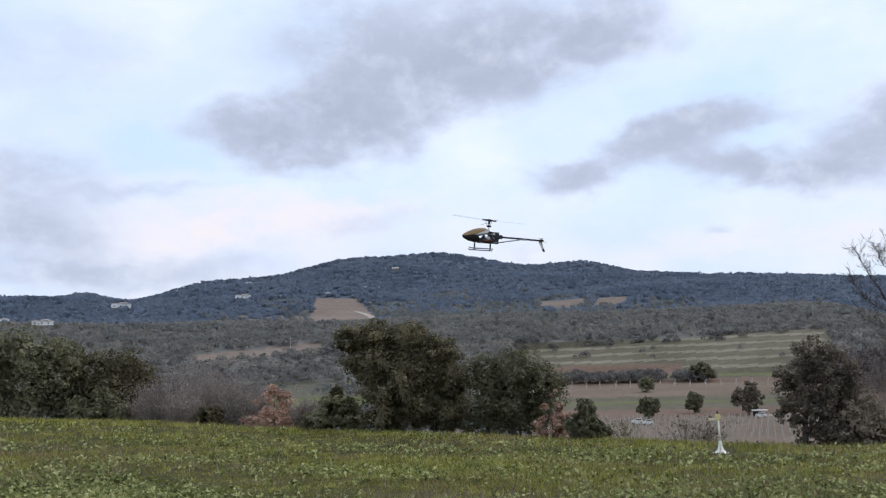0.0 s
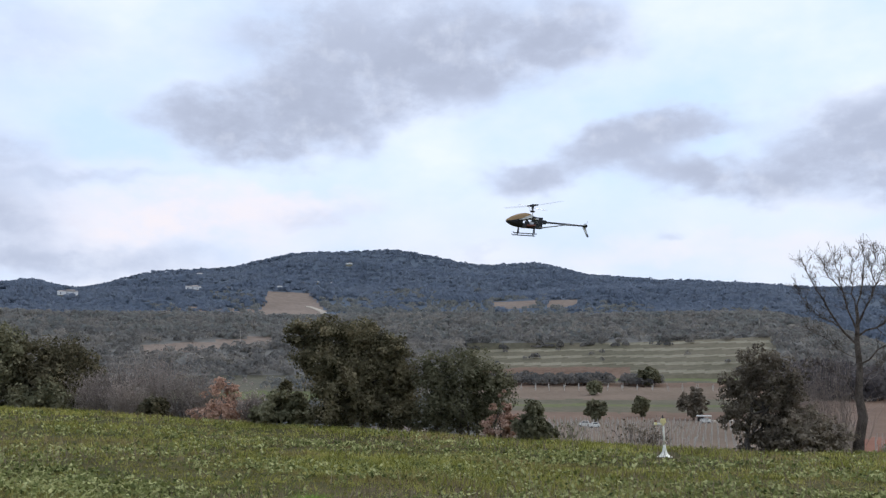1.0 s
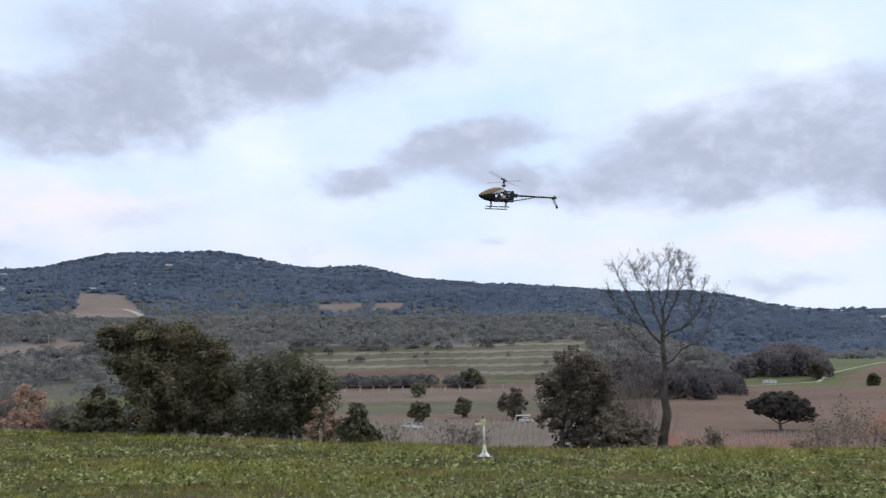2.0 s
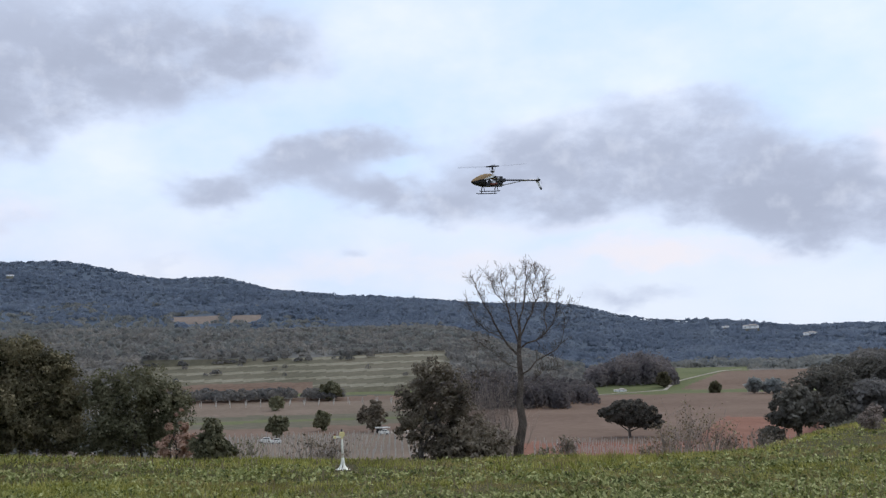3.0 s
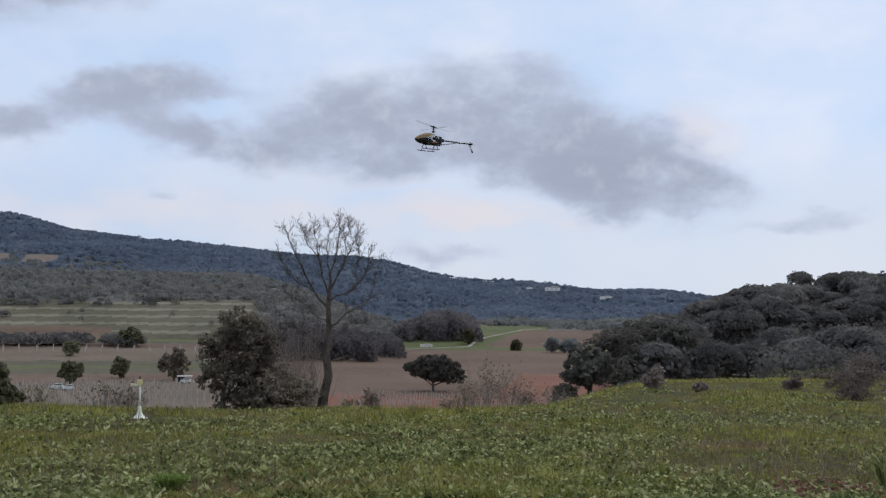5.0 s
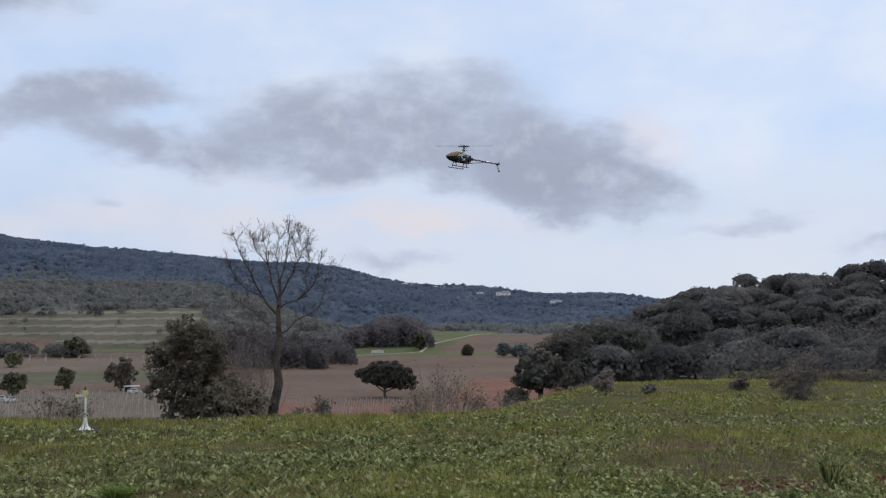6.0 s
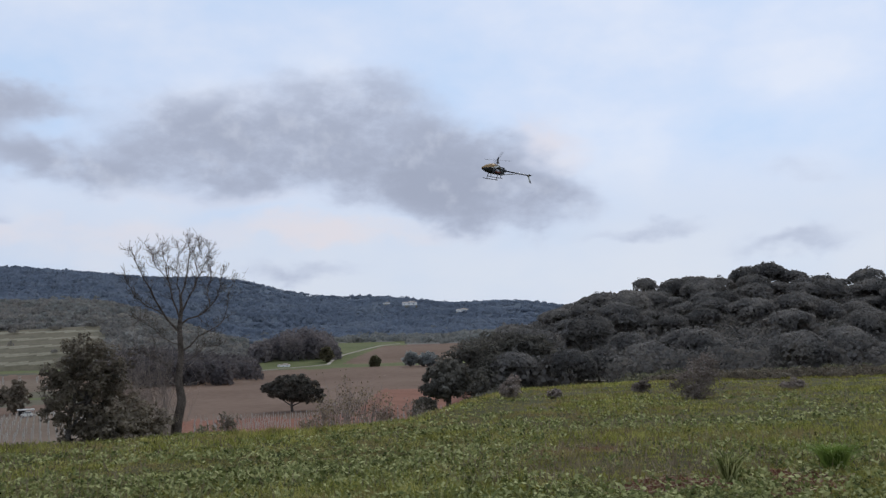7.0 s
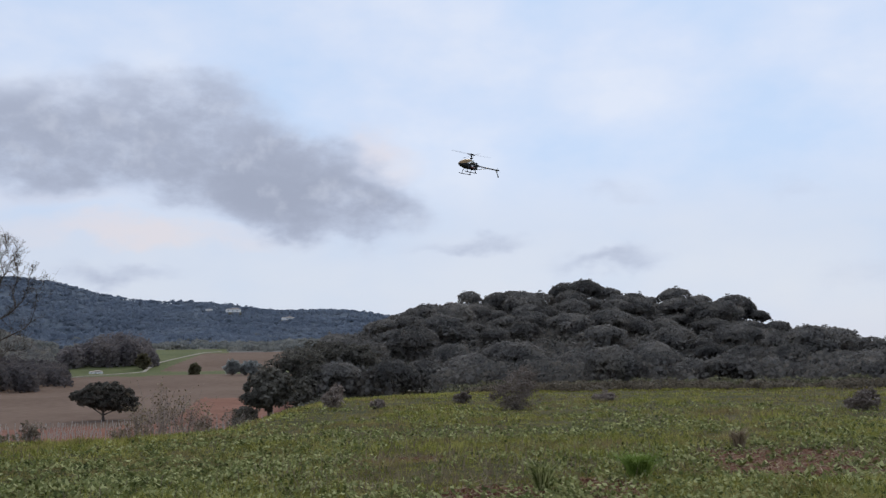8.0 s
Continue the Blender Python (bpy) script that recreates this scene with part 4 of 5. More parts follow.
def grow(rng, out, p, d, length, radius, depth):
    """One limb in a few bent pieces, then its twigs."""
    pts, rad = [p], [radius]
    for i in range(4):
        d = d + rng.normal(size=3) * 0.13 + np.array([0, 0, 0.06])
        d /= np.linalg.norm(d)
        p = p + d * length / 4
        pts.append(p), rad.append(radius * (1 - 0.16 * (i + 1)))
    out.append(tube(pts, np.maximum(rad, 0.0028), 4 if radius < 0.03 else 7))
    if depth == 0:
        return
    for i in range(3 if depth > 1 else 2):
        k = rng.integers(2, 5)
        side = d + rng.normal(size=3) * 0.62 + np.array([0, 0, 0.28])
        grow(rng, out, pts[k], side / np.linalg.norm(side), length * rng.uniform(0.5, 0.78), rad[k] * 0.62, depth - 1)


def bare_tree():
    rng = np.random.default_rng(8)
    s = 24.5 / 1687.0
    t = thing("bare_tree", spot(26.05, 24.5, 0.05), "tall leafless tree with a crooked trunk", "tree")
    trunk = np.array([(-3, 0, -4), (1, 0, 35), (9, 0, 72), (4, 0, 108), (8, 0, 150), (6, 0, 195), (9, 0, 230), (8, 0, 252)]) * s
    v, f = tube(trunk, np.array([11, 8.5, 7.8, 6.4, 5.2, 4.2, 3.0, 2.2]) * s, 10)
    piece("trunk", mesh_from("trunk", v, f, M_GREYBARK, None, True), t)
    limbs = [([(6, 192), (-26, 222), (-42, 250), (-56, 276), (-70, 300), (-75, 312)], 3.4), ([(8, 212), (-4, 250), (-14, 282), (-20, 312), (-24, 334)], 3.2), ([(8, 248), (16, 276), (26, 310), (30, 334), (27, 352)], 2.8),
             ([(9, 222), (27, 252), (42, 282), (58, 310), (72, 338)], 3.2), ([(9, 204), (42, 220), (66, 236), (86, 262), (92, 290)], 3.2), ([(8, 158), (36, 174), (66, 194), (94, 206), (102, 242), (114, 278)], 2.4),
             ([(5, 106), (-18, 134), (-38, 150), (-64, 160)], 1.5), ([(7, 132), (36, 150), (58, 164), (80, 168)], 1.3), ([(-14, 282), (-36, 300), (-44, 320), (-46, 330)], 1.8), ([(8, 250), (2, 285), (4, 318), (8, 340)], 2.2),
             ([(-26, 222), (-52, 236), (-74, 250), (-88, 274)], 1.8), ([(42, 282), (40, 305), (46, 328), (50, 345)], 1.8), ([(6, 170), (-24, 184), (-50, 206), (-76, 216)], 1.4), ([(66, 236), (62, 262), (70, 290), (68, 306)], 1.8)]
    for rows, r0 in limbs:
        depth = np.cumsum(rng.normal(size=len(rows)) * 14)
        depth -= depth[0]
        p = np.array([(x, y, z) for (x, z), y in zip(rows, depth)]) * s * [0.85, 1.0, 0.985]
        q = np.stack([np.interp(np.linspace(0, 1, 9), np.linspace(0, 1, len(p)), p[:, i]) for i in range(3)], 1)
        q[1:] += rng.normal(size=(8, 3)) * 0.02
        rad = np.linspace(r0, r0 * 0.25, 9) * s * 0.58
        out = [tube(q, rad, 6)]
        for k in range(2, 9):
            d0 = q[k] - q[k - 1]
            for j in range(4 if k < 8 else 6):
                d = d0 / np.linalg.norm(d0) + rng.normal(size=3) * 0.62 + np.array([0, 0, 0.22])
                grow(rng, out, q[k], d / np.linalg.norm(d), rng.uniform(0.1, 0.3), max(rad[k] * 0.42, 0.0045), 2)
        v, f = merge(out)
        piece("limb", mesh_from("limb", v, f, M_GREYBARK, None, True), t)


bare_tree()


def twig_shrub(name, m, label, w, h, n, mat, seed, group="", leaf=0.0, twig=0.006):
    """Thin stems fanning out of the ground, with a few dry leaves."""
    rng = np.random.default_rng(seed)
    t = thing(name, m, label, "shrub", group)
    out, tips = [], []
    for i in range(n):
        x, y = rng.uniform(-0.35, 0.35, 2) * w
        end = np.array([x + rng.normal() * w * 0.32, y + rng.normal() * w * 0.3, h * rng.uniform(0.5, 1.05)])
        mid = np.array([x, y, 0]) * 0.4 + end * 0.5 + rng.normal(size=3) * 0.05 * h
        out.append(tube([(x, y, -0.05), mid, end], [twig * 1.6, twig, twig * 0.5], 3))
        for j in range(4):
            p = mid + (end - mid) * rng.uniform(0, 1)
            e = p + rng.normal(size=3) * 0.14 * h + np.array([0, 0, 0.1 * h])
            out.append(tube([p, e], [twig * 0.7, twig * 0.4], 3))
            tips.append(e)
    v, f = merge(out)
    piece("brush", mesh_from("brush", v, f, M_GREYTWIG), t)
    if leaf:
        at = np.repeat(np.array(tips), 3, axis=0) + rng.normal(size=(len(tips) * 3, 3)) * 0.06 * h
        v, f = leaf_quads(rng, at, leaf)
        piece("foliage", mesh_from("foliage", v, f, mat), t)
    return t


def field_edge_shrubs():
    rng = np.random.default_rng(21)
    for i, (az, r, w, h) in enumerate(((-16.2, 36, 60, 80), (-14.6, 37, 55, 100), (-13.2, 36, 60, 110), (-12.0, 35, 50, 90), (-10.9, 34, 55, 75), (-15.4, 35, 50, 60), (-17.2, 37.5, 45, 70), (-8.3, 31, 40, 50))):
        twig_shrub("thicket", spot(az, r), "leafless grey thicket at the meadow's edge", px(w, r), px(h, r), 95, M_GREYTWIG, 100 + i, "grey thickets", 0.02, 0.008)
    for i, (az, w, h) in enumerate(((24.2, 90, 175), (25.1, 60, 150), (23.4, 60, 150))):
        twig_shrub("thicket", spot(az, 25.6), "tall leafless brown thicket beside the bare tree", px(w, 25.6), px(h, 25.6), 60, M_BROWNLEAF, 140 + i, "brown thickets", 0.0, 0.004)
    for i, (az, r, w, h, mat) in enumerate(((10.3, 25, 60, 40, M_OLIVE), (14.0, 25.2, 70, 50, M_BROWNLEAF), (15.0, 25.4, 40, 36, M_BROWNLEAF), (29.0, 24.6, 18, 42, M_BROWNLEAF), (27.6, 26, 40, 34, M_OLIVE),
                                              (35.6, 27, 46, 92, M_STALK), (36.9, 27, 40, 80, M_STALK), (34.6, 26.5, 40, 60, M_STALK), (38.0, 28, 40, 50, M_STALK), (39.7, 28.5, 70, 42, M_BROWNLEAF), (33.6, 26, 36, 34, M_STALK))):
        twig_shrub("dry_shrub", spot(az, r), "dry thin-stemmed shrub at the meadow's edge", px(w, r), px(h, r), 26, mat, 120 + i, "dry shrubs", 0.02)
    for i, (az, r, w, h) in enumerate(((56.4, 31.5, 84, 80), (45.6, 34, 42, 40), (48.1, 33, 26, 18), (53.2, 36, 36, 22), (61.5, 38, 44, 18), (75.6, 30, 56, 36))):
        leafy_tree("heath_shrub", spot(az, r), "dusty brown twiggy shrub standing in the meadow", "shrub", blobs_px(r, [(0, h * 0.45, w * 0.45, h * 0.45), (w * 0.15, h * 0.65, w * 0.25, h * 0.35), (-w * 0.2, h * 0.3, w * 0.35, h * 0.3)]),
                   [(0, 0, px(h * 0.5, r), 0.02)], M_HEATH, int(900 + 50 * w), 0.02, 150 + i, "meadow shrubs", 0.0)


field_edge_shrubs()


# ---- pine hill ----
def pine_variant(seed, flat):
    rng = np.random.default_rng(seed)
    t = thing("umbrella_pine", pose(0, 0, 0), "dark umbrella pine in a dense hill wood", "tree", "pines on the hill")
    blobs = [(0, 0, 4.7, 2.6, 2.6, flat * 1.25)]
    for i in range(3):
        w = rng.uniform(0, 6.28)
        blobs.append((1.9 * math.cos(w), 1.9 * math.sin(w), 4.4 + rng.normal() * 0.3, rng.uniform(1.1, 1.7), rng.uniform(1.1, 1.7), flat * rng.uniform(0.7, 1.0)))
    p, rad = lean_trunk(rng, 5.0, 0.2)
    parts = [tube(np.vstack([[(p[0, 0], p[0, 1], -2.5)], p]), np.append(0.22, rad), 6)]
    for b in blobs:
        parts.append(tube([p[4], (p[4] + np.array(b[:3])) / 2, b[:3]], [0.09, 0.06, 0.03], 4))
    v, f = merge(parts)
    piece("trunk", mesh_from("trunk", v, f, M_BARK), t)
    v3, f3 = dome(rng, blobs, 3200, 0.1)
    v4, f4 = crown(rng, blobs, 1100, 0.1, 0.11, 22, 0.85)
    v, f = merge([(v3, f3), (v4, f4)])
    v2, f2 = crown(rng, [(*b[:3], b[3] * 0.8, b[4] * 0.8, b[5] * 0.75) for b in blobs], 300, 0.38, 0.2, 10, 0.2)
    v, f = merge([(v, f), (v2, f2)])
    piece("crown", mesh_from("crown", v, f, M_HAZEPINE), t)
    return t


# the crowns along the crest: azimuth, elevation of the top, half width (degrees)
CREST = [(52.25, 3.1, 0.75), (53.65, 3.05, 0.5), (54.95, 3.62, 0.85), (56.2, 3.69, 0.65), (57.7, 3.72, 0.85), (59.3, 3.88, 0.85), (60.55, 4.11, 1.05), (61.8, 3.72, 0.85), (63.3, 3.26, 0.9), (64.3, 3.1, 0.6),
         (65.75, 3.48, 0.95), (67.1, 3.05, 0.8), (69.05, 2.81, 1.1), (70.3, 2.1, 0.6), (71.3, 1.42, 0.8), (72.6, 1.03, 0.95), (73.8, 0.58, 0.85), (74.9, 0.4, 0.85), (76.0, 0.0, 0.8), (77.2, -0.4, 0.85), (78.6, -1.0, 0.9)]


def pine_hill():
    rng = np.random.default_rng(33)
    kinds = [pine_variant(70 + i, fl) for i, fl in enumerate((0.95, 1.2, 1.5, 1.1))]
    first = set()
    places = []
    for az, el, half in CREST:
        s = half * 3.0 / 2.9
        places.append((az, 172.0, s, 1.6 + 172 * math.tan(radians(el)) - 6.0 * s))
    for rr, step, s in ((160, 1.6, 0.62), (149, 1.5, 0.72), (138, 1.6, 0.74), (127, 1.7, 0.74), (116, 1.8, 0.72), (105, 1.9, 0.7), (96, 2.0, 0.68), (88, 2.0, 0.66), (80, 2.3, 0.6)):
        for az in np.arange(45.2 + rng.uniform(0, 1), 80, step):
            places.append((az + rng.normal() * 0.5, rr + rng.normal() * 3.5, s * rng.uniform(0.6, 1.35), None))
    for az, r, s, foot in places:
        k = int(rng.integers(0, 4))
        m = spot(az, r, 0.2, rng.uniform(0, 360))
        if foot is not None:
            m.translation.z = foot
        elif r < 94:
            m.translation.z -= 0.35 + 0.6 * s  # low-branched along the wood's edge
        if k not in first:
            first.add(k)
            kinds[k].matrix_basis = m
            kinds[k].scale = (s, s, s)
        else:
            kinds[k].scale = (s, s, s)
            copy_thing(kinds[k], m)
    rng2 = np.random.default_rng(34)
    a = rng2.uniform(44.5, 82, 2400)
    r = rng2.uniform(74, 176, 2400)
    ok = (a > 51.3) | (a < 48.2) | (r > 95)  # open ground by the track
    a, r = a[ok], r[ok]
    n = len(a)
    woods("hill_undergrowth", "dark evergreen undergrowth under the pines", M_HAZEPINE, 35, a, r, rng2.uniform(0.9, 1.9, n), rng2.uniform(1.8, 4.4, n), 80, 0.11)
    a = rng2.uniform(46, 82, 900)
    r = rng2.uniform(160, 182, 900)
    woods("crest_undergrowth", "dark evergreen thicket along the hill's crest", M_HAZEPINE, 37, a, r, rng2.uniform(1.4, 2.4, 900), rng2.uniform(3.2, 5.2, 900), 80, 0.11)
    a = rng2.uniform(54, 82, 170)
    r = np.interp(a, EDGE_AZ, EDGE_R) + rng2.uniform(-3, 3, 170)
    woods("meadow_brambles", "low brown-green brambles along the meadow's far edge", M_BROWNLEAF, 38, a, r, rng2.uniform(0.4, 1.1, 170), rng2.uniform(0.3, 0.8, 170), 130, 0.075)
    a = rng2.uniform(52, 82, 130)
    r = rng2.uniform(62, 74, 130)
    n = len(a)
    woods("hill_foot_scrub", "grey-green scrub along the foot of the hill", M_OLIVE, 36, a, r, rng2.uniform(0.6, 1.4, n), rng2.uniform(0.7, 1.5, n), 90, 0.1)


pine_hill()


# ---- stand in the meadow ----
def pole_stand():
    r = 20.7
    t = thing("pole_stand", spot(15.69, r) @ Matrix.Diagonal((0.95, 0.95, 0.92, 1)), "white pole stand with yellowish instrument head standing in grass", "stand")
    prof = [(0.17, 0.0), (0.165, 0.015), (0.115, 0.035), (0.07, 0.08), (0.048, 0.14), (0.036, 0.22), (0.03, 0.27)]
    bm = bmesh.new()
    rings = []
    for rad, z in prof:
        rings.append([bm.verts.new((rad * math.cos(a), rad * math.sin(a), z)) for a in np.linspace(0, 2 * math.pi, 24, endpoint=False)])
    for p, q in zip(rings, rings[1:]):
        for i in range(24):
            bm.faces.new((p[i], p[(i + 1) % 24], q[(i + 1) % 24], q[i]))
    bm.faces.new(rings[0][::-1])
    bm.faces.new(rings[-1])
    part("base", bm, M_CREAM, t, shade=True)
    part("pole", tube_bm([(0, 0, 0.25), (-0.005, 0, 0.5), (-0.012, 0, 0.78)], [0.025, 0.021, 0.02], 12), M_CREAM, t, shade=True)
    part("collar", tube_bm([(-0.003, 0, 0.33), (-0.004, 0, 0.37)], 0.034, 12), M_TAN, t, "tan collar clamp")
    head = part("head", box_bm(0.12, 0.08, 0.10, pose(-0.012, 0, 0.80), 0.012), M_YELLOW, t, "cream instrument head")
    part("cap", box_bm(0.10, 0.07, 0.018, pose(-0.012, 0, 0.853), 0.006), M_YELLOW, head, "yellowish cap")
    part("sensor", tube_bm([(-0.02, 0, 0.858), (-0.022, 0, 0.93)], [0.018, 0.012], 8), M_BLACK, head, "small dark sensor")
    part("lower_bracket", box_bm(0.06, 0.05, 0.05, pose(-0.012, 0, 0.725), 0.008), M_YELLOW, t, "yellowish bracket")
    arm = part("arm", box_bm(0.2, 0.04, 0.045, pose(-0.11, 0, 0.745), 0.006), M_CREAM, t)
    part("cup", box_bm(0.08, 0.05, 0.065, pose(-0.17, 0, 0.742), 0.012), M_YELLOW, arm, "yellowish cup")
    part("vane", box_bm(0.05, 0.02, 0.04, pose(-0.17, 0, 0.80), 0.006), M_REDPART, arm, "dark red vane")
    part("stub_arm", box_bm(0.07, 0.02, 0.022, pose(0.065, 0, 0.775), 0.004), M_TAN, t)


pole_stand()


# ---- helicopter ----
def helicopter():
    t = thing("model_helicopter", pose(0, 14, 3.6), "flying model helicopter with a gold and black canopy", "helicopter")
    # canopy: rings along x (nose to back): x, z bottom, z belt, z top, half width
    rings = [(-0.384, -0.015, 0.0, 0.012, 0.006), (-0.35, -0.042, 0.002, 0.042, 0.034), (-0.30, -0.066, 0.008, 0.074, 0.056), (-0.22, -0.086, 0.022, 0.11, 0.072), (-0.14, -0.09, 0.042, 0.13, 0.076), (-0.07, -0.08, 0.058, 0.132, 0.072), (-0.02, -0.06, 0.07, 0.118, 0.062), (0.01, -0.04, 0.075, 0.098, 0.05)]
    for name, mat, low in (("canopy_lower", M_BLACK, True), ("canopy_upper", M_GOLD, False)):
        bm = bmesh.new()
        rows = []
        for x, zb, zm, zt, hw in rings[:5] if low else rings:
            ang = np.linspace(0, math.pi, 11)
            rows.append([bm.verts.new((x, hw * math.cos(a), zm + ((zb - zm) if low else (zt - zm)) * math.sin(a) ** 0.8)) for a in ang])
        for p, q in zip(rows, rows[1:]):
            for i in range(10):
                bm.faces.new((p[i], q[i], q[i + 1], p[i + 1]))
        bm.faces.new(rows[-1])
        bm.faces.new(rows[0][::-1])
        body = part(name, bm, mat, t, "black lower canopy" if low else "gold painted upper canopy", shade=True)
        if not low:
            for y in (-1, 1):
                stripe = bmesh.new()
                vs = [stripe.verts.new(p) for p in ((-0.20, y * 0.076, 0.012), (-0.10, y * 0.077, 0.03), (-0.01, y * 0.067, 0.055), (0.015, y * 0.058, 0.1), (-0.03, y * 0.066, 0.1), (-0.1, y * 0.078, 0.062))]
                stripe.faces.new(vs if y < 0 else vs[::-1])
                ex = bmesh.ops.extrude_face_region(stripe, geom=stripe.faces[:])
                bmesh.ops.translate(stripe, verts=[e for e in ex["geom"] if isinstance(e, bmesh.types.BMVert)], vec=(0, y * 0.006, 0))
                part("stripe", stripe, M_WHITE, body, "white swoosh on the canopy")
    for y in (-0.028, 0.028):
        part("side_frame", box_bm(0.30, 0.006, 0.07, pose(0.0, y, -0.055), 0.002), M_BLACK, t)
        part("side_frame", box_bm(0.16, 0.006, 0.11, pose(0.075, y, 0.02), 0.002), M_BLACK, t)
    part("engine", box_bm(0.07, 0.066, 0.06, pose(0.0, 0, -0.015), 0.012), M_STEEL, t, "bare metal engine")
    part("cooling_shroud", box_bm(0.06, 0.074, 0.07, pose(-0.07, 0, -0.01), 0.015), M_BLACK, t)
    part("muffler", tube_bm([(-0.08, -0.05, -0.055), (-0.02, -0.058, -0.062), (0.05, -0.055, -0.05)], [0.014, 0.02, 0.012], 12), M_REDPART, t, "reddish exhaust muffler", shade=True)
    part("servo", box_bm(0.04, 0.03, 0.038, pose(0.02, -0.045, 0.06), 0.004), M_BLACK, t)
    part("servo", box_bm(0.036, 0.03, 0.03, pose(0.075, -0.04, 0.045), 0.004), M_STEEL, t)
    part("servo", box_bm(0.05, 0.03, 0.03, pose(0.13, -0.035, 0.0), 0.004), M_BLACK, t)
    part("servo", box_bm(0.04, 0.03, 0.025, pose(0.11, -0.04, -0.04), 0.004), M_BLACK, t)
    part("fuel_tank", box_bm(0.09, 0.06, 0.035, pose(-0.09, 0, -0.072), 0.012), M_TAN, t)
    part("gear_case", tube_bm([(0.03, 0, 0.036), (0.03, 0, 0.05)], 0.058, 20), M_TAN, t)
    part("cross_brace", tube_bm([(0.0, -0.04, 0.09), (0.12, -0.035, -0.07)], 0.004, 6), M_STEEL, t)
    part("boom_clamp", box_bm(0.07, 0.06, 0.055, pose(0.175, 0, 0.012), 0.008), M_BLACK, t)
    part("tail_boom", tube_bm([(0.12, 0, 0.014), (0.80, 0, -0.004)], 0.0135, 12), M_CARBON, t, shade=True)
    part("boom_band", tube_bm([(0.5, 0, 0.004), (0.56, 0, 0.002)], 0.018, 12), M_STEEL, t)
    for y in (-1, 1):
        part("boom_strut", tube_bm([(0.08, y * 0.035, -0.085), (0.52, y * 0.012, 0.0)], 0.005, 8), M_STEEL, t, "thin bare metal boom strut")
        part("skid", tube_bm([(-0.28, y * 0.1, -0.172), (-0.255, y * 0.1, -0.185), (0.05, y * 0.1, -0.185), (0.07, y * 0.1, -0.183)], 0.0075, 8), M_BLACK, t)
        for x in (-0.195, 0.035):
            part("skid_leg", tube_bm([(x, y * 0.02, -0.085), (x, y * 0.07, -0.115), (x, y * 0.1, -0.182)], 0.008, 8), M_BLACK, t)
    bm = bmesh.new()
    vs = [bm.verts.new(p) for p in ((0.735, 0.012, -0.005), (0.785, 0.012, -0.005), (0.835, 0.012, -0.16), (0.81, 0.012, -0.165), (0.775, 0.012, -0.09))]
    bm.faces.new(vs)
    vs = [bm.verts.new(p) for p in ((0.735, 0.012, -0.004), (0.785, 0.012, -0.004), (0.80, 0.012, 0.035), (0.775, 0.012, 0.04))]
    bm.faces.new(vs[::-1])
    ex = bmesh.ops.extrude_face_region(bm, geom=bm.faces[:])
    bmesh.ops.translate(bm, verts=[e for e in ex["geom"] if isinstance(e, bmesh.types.BMVert)], vec=(0, 0.005, 0))
    fin = part("tail_fin", bm, M_WHITE, t, "pale tail fin with a dark tip")
    part("fin_tip", box_bm(0.03, 0.008, 0.045, pose(0.818, 0.0145, -0.14, 0, -18, 0)), M_BLACK, fin)
    part("tail_gearbox", box_bm(0.045, 0.03, 0.035, pose(0.79, 0, -0.003), 0.008), M_BLACK, t)
    tail = new("tail_rotor")
    tail.parent = t
    tail.matrix_basis = pose(0.792, -0.035, -0.003)
    hub = part("hub", tube_bm([(0, -0.01, 0), (0, 0.02, 0)], 0.012, 10), M_BLACK, tail)
    for s in (-1, 1):
        part("blade", box_bm(0.06, 0.003, 0.02, pose(s * 0.04, 0, 0)), M_BLADE, tail)
    part("mast", tube_bm([(0, 0, 0.05), (0, 0, 0.27)], 0.007, 10), M_STEEL, t)
    part("swashplate", tube_bm([(0, 0, 0.15), (0, 0, 0.162), (0, 0, 0.175)], [0.03, 0.036, 0.024], 16), M_BLACK, t)
    rotor = new("main_rotor")
    rotor.parent = t
    rotor.matrix_basis = pose(0, 0, 0.25)
    part("hub", box_bm(0.11, 0.03, 0.028, None, 0.006), M_BLACK, rotor)
    part("hub_cap", tube_bm([(0, 0, -0.06), (0, 0, 0.02)], [0.018, 0.012], 12), M_BLACK, rotor)
    for s in (-1, 1):
        part("blade_grip", box_bm(0.06, 0.022, 0.02, pose(s * 0.08, 0, 0), 0.004), M_BLACK, rotor)
        part("blade", box_bm(0.47, 0.07, 0.004, pose(s * 0.34, 0.008 * s, 0.006, s * 5, -s * 1.5, 0)), M_BLADE, rotor, "thin grey rotor blade in fast spin")
        part("flybar", tube_bm([(0, 0, -0.03), (0, s * 0.26, -0.03)], 0.0025, 6), M_STEEL, rotor)
        part("paddle", box_bm(0.045, 0.08, 0.006, pose(0, s * 0.25, -0.03)), M_BLADE, rotor)
        part("link", tube_bm([(0.03 * s, 0.02, -0.085), (0.05 * s, 0.02, -0.005)], 0.003, 6), M_STEEL, rotor)
    return t, rotor, tail


M_BLADE = bpy.data.materials.new("spinning_blade")
M_BLADE.use_nodes = True
_k = Nodes(M_BLADE.node_tree)
_p = _k.add("ShaderNodeBsdfPrincipled", {"Base Color": (0.05, 0.05, 0.055, 1), "Roughness": 0.4, "Alpha": 0.1})
_k.add("ShaderNodeOutputMaterial", {"Surface": _p.outputs[0]})
HELI, ROTOR, TAIL = helicopter()


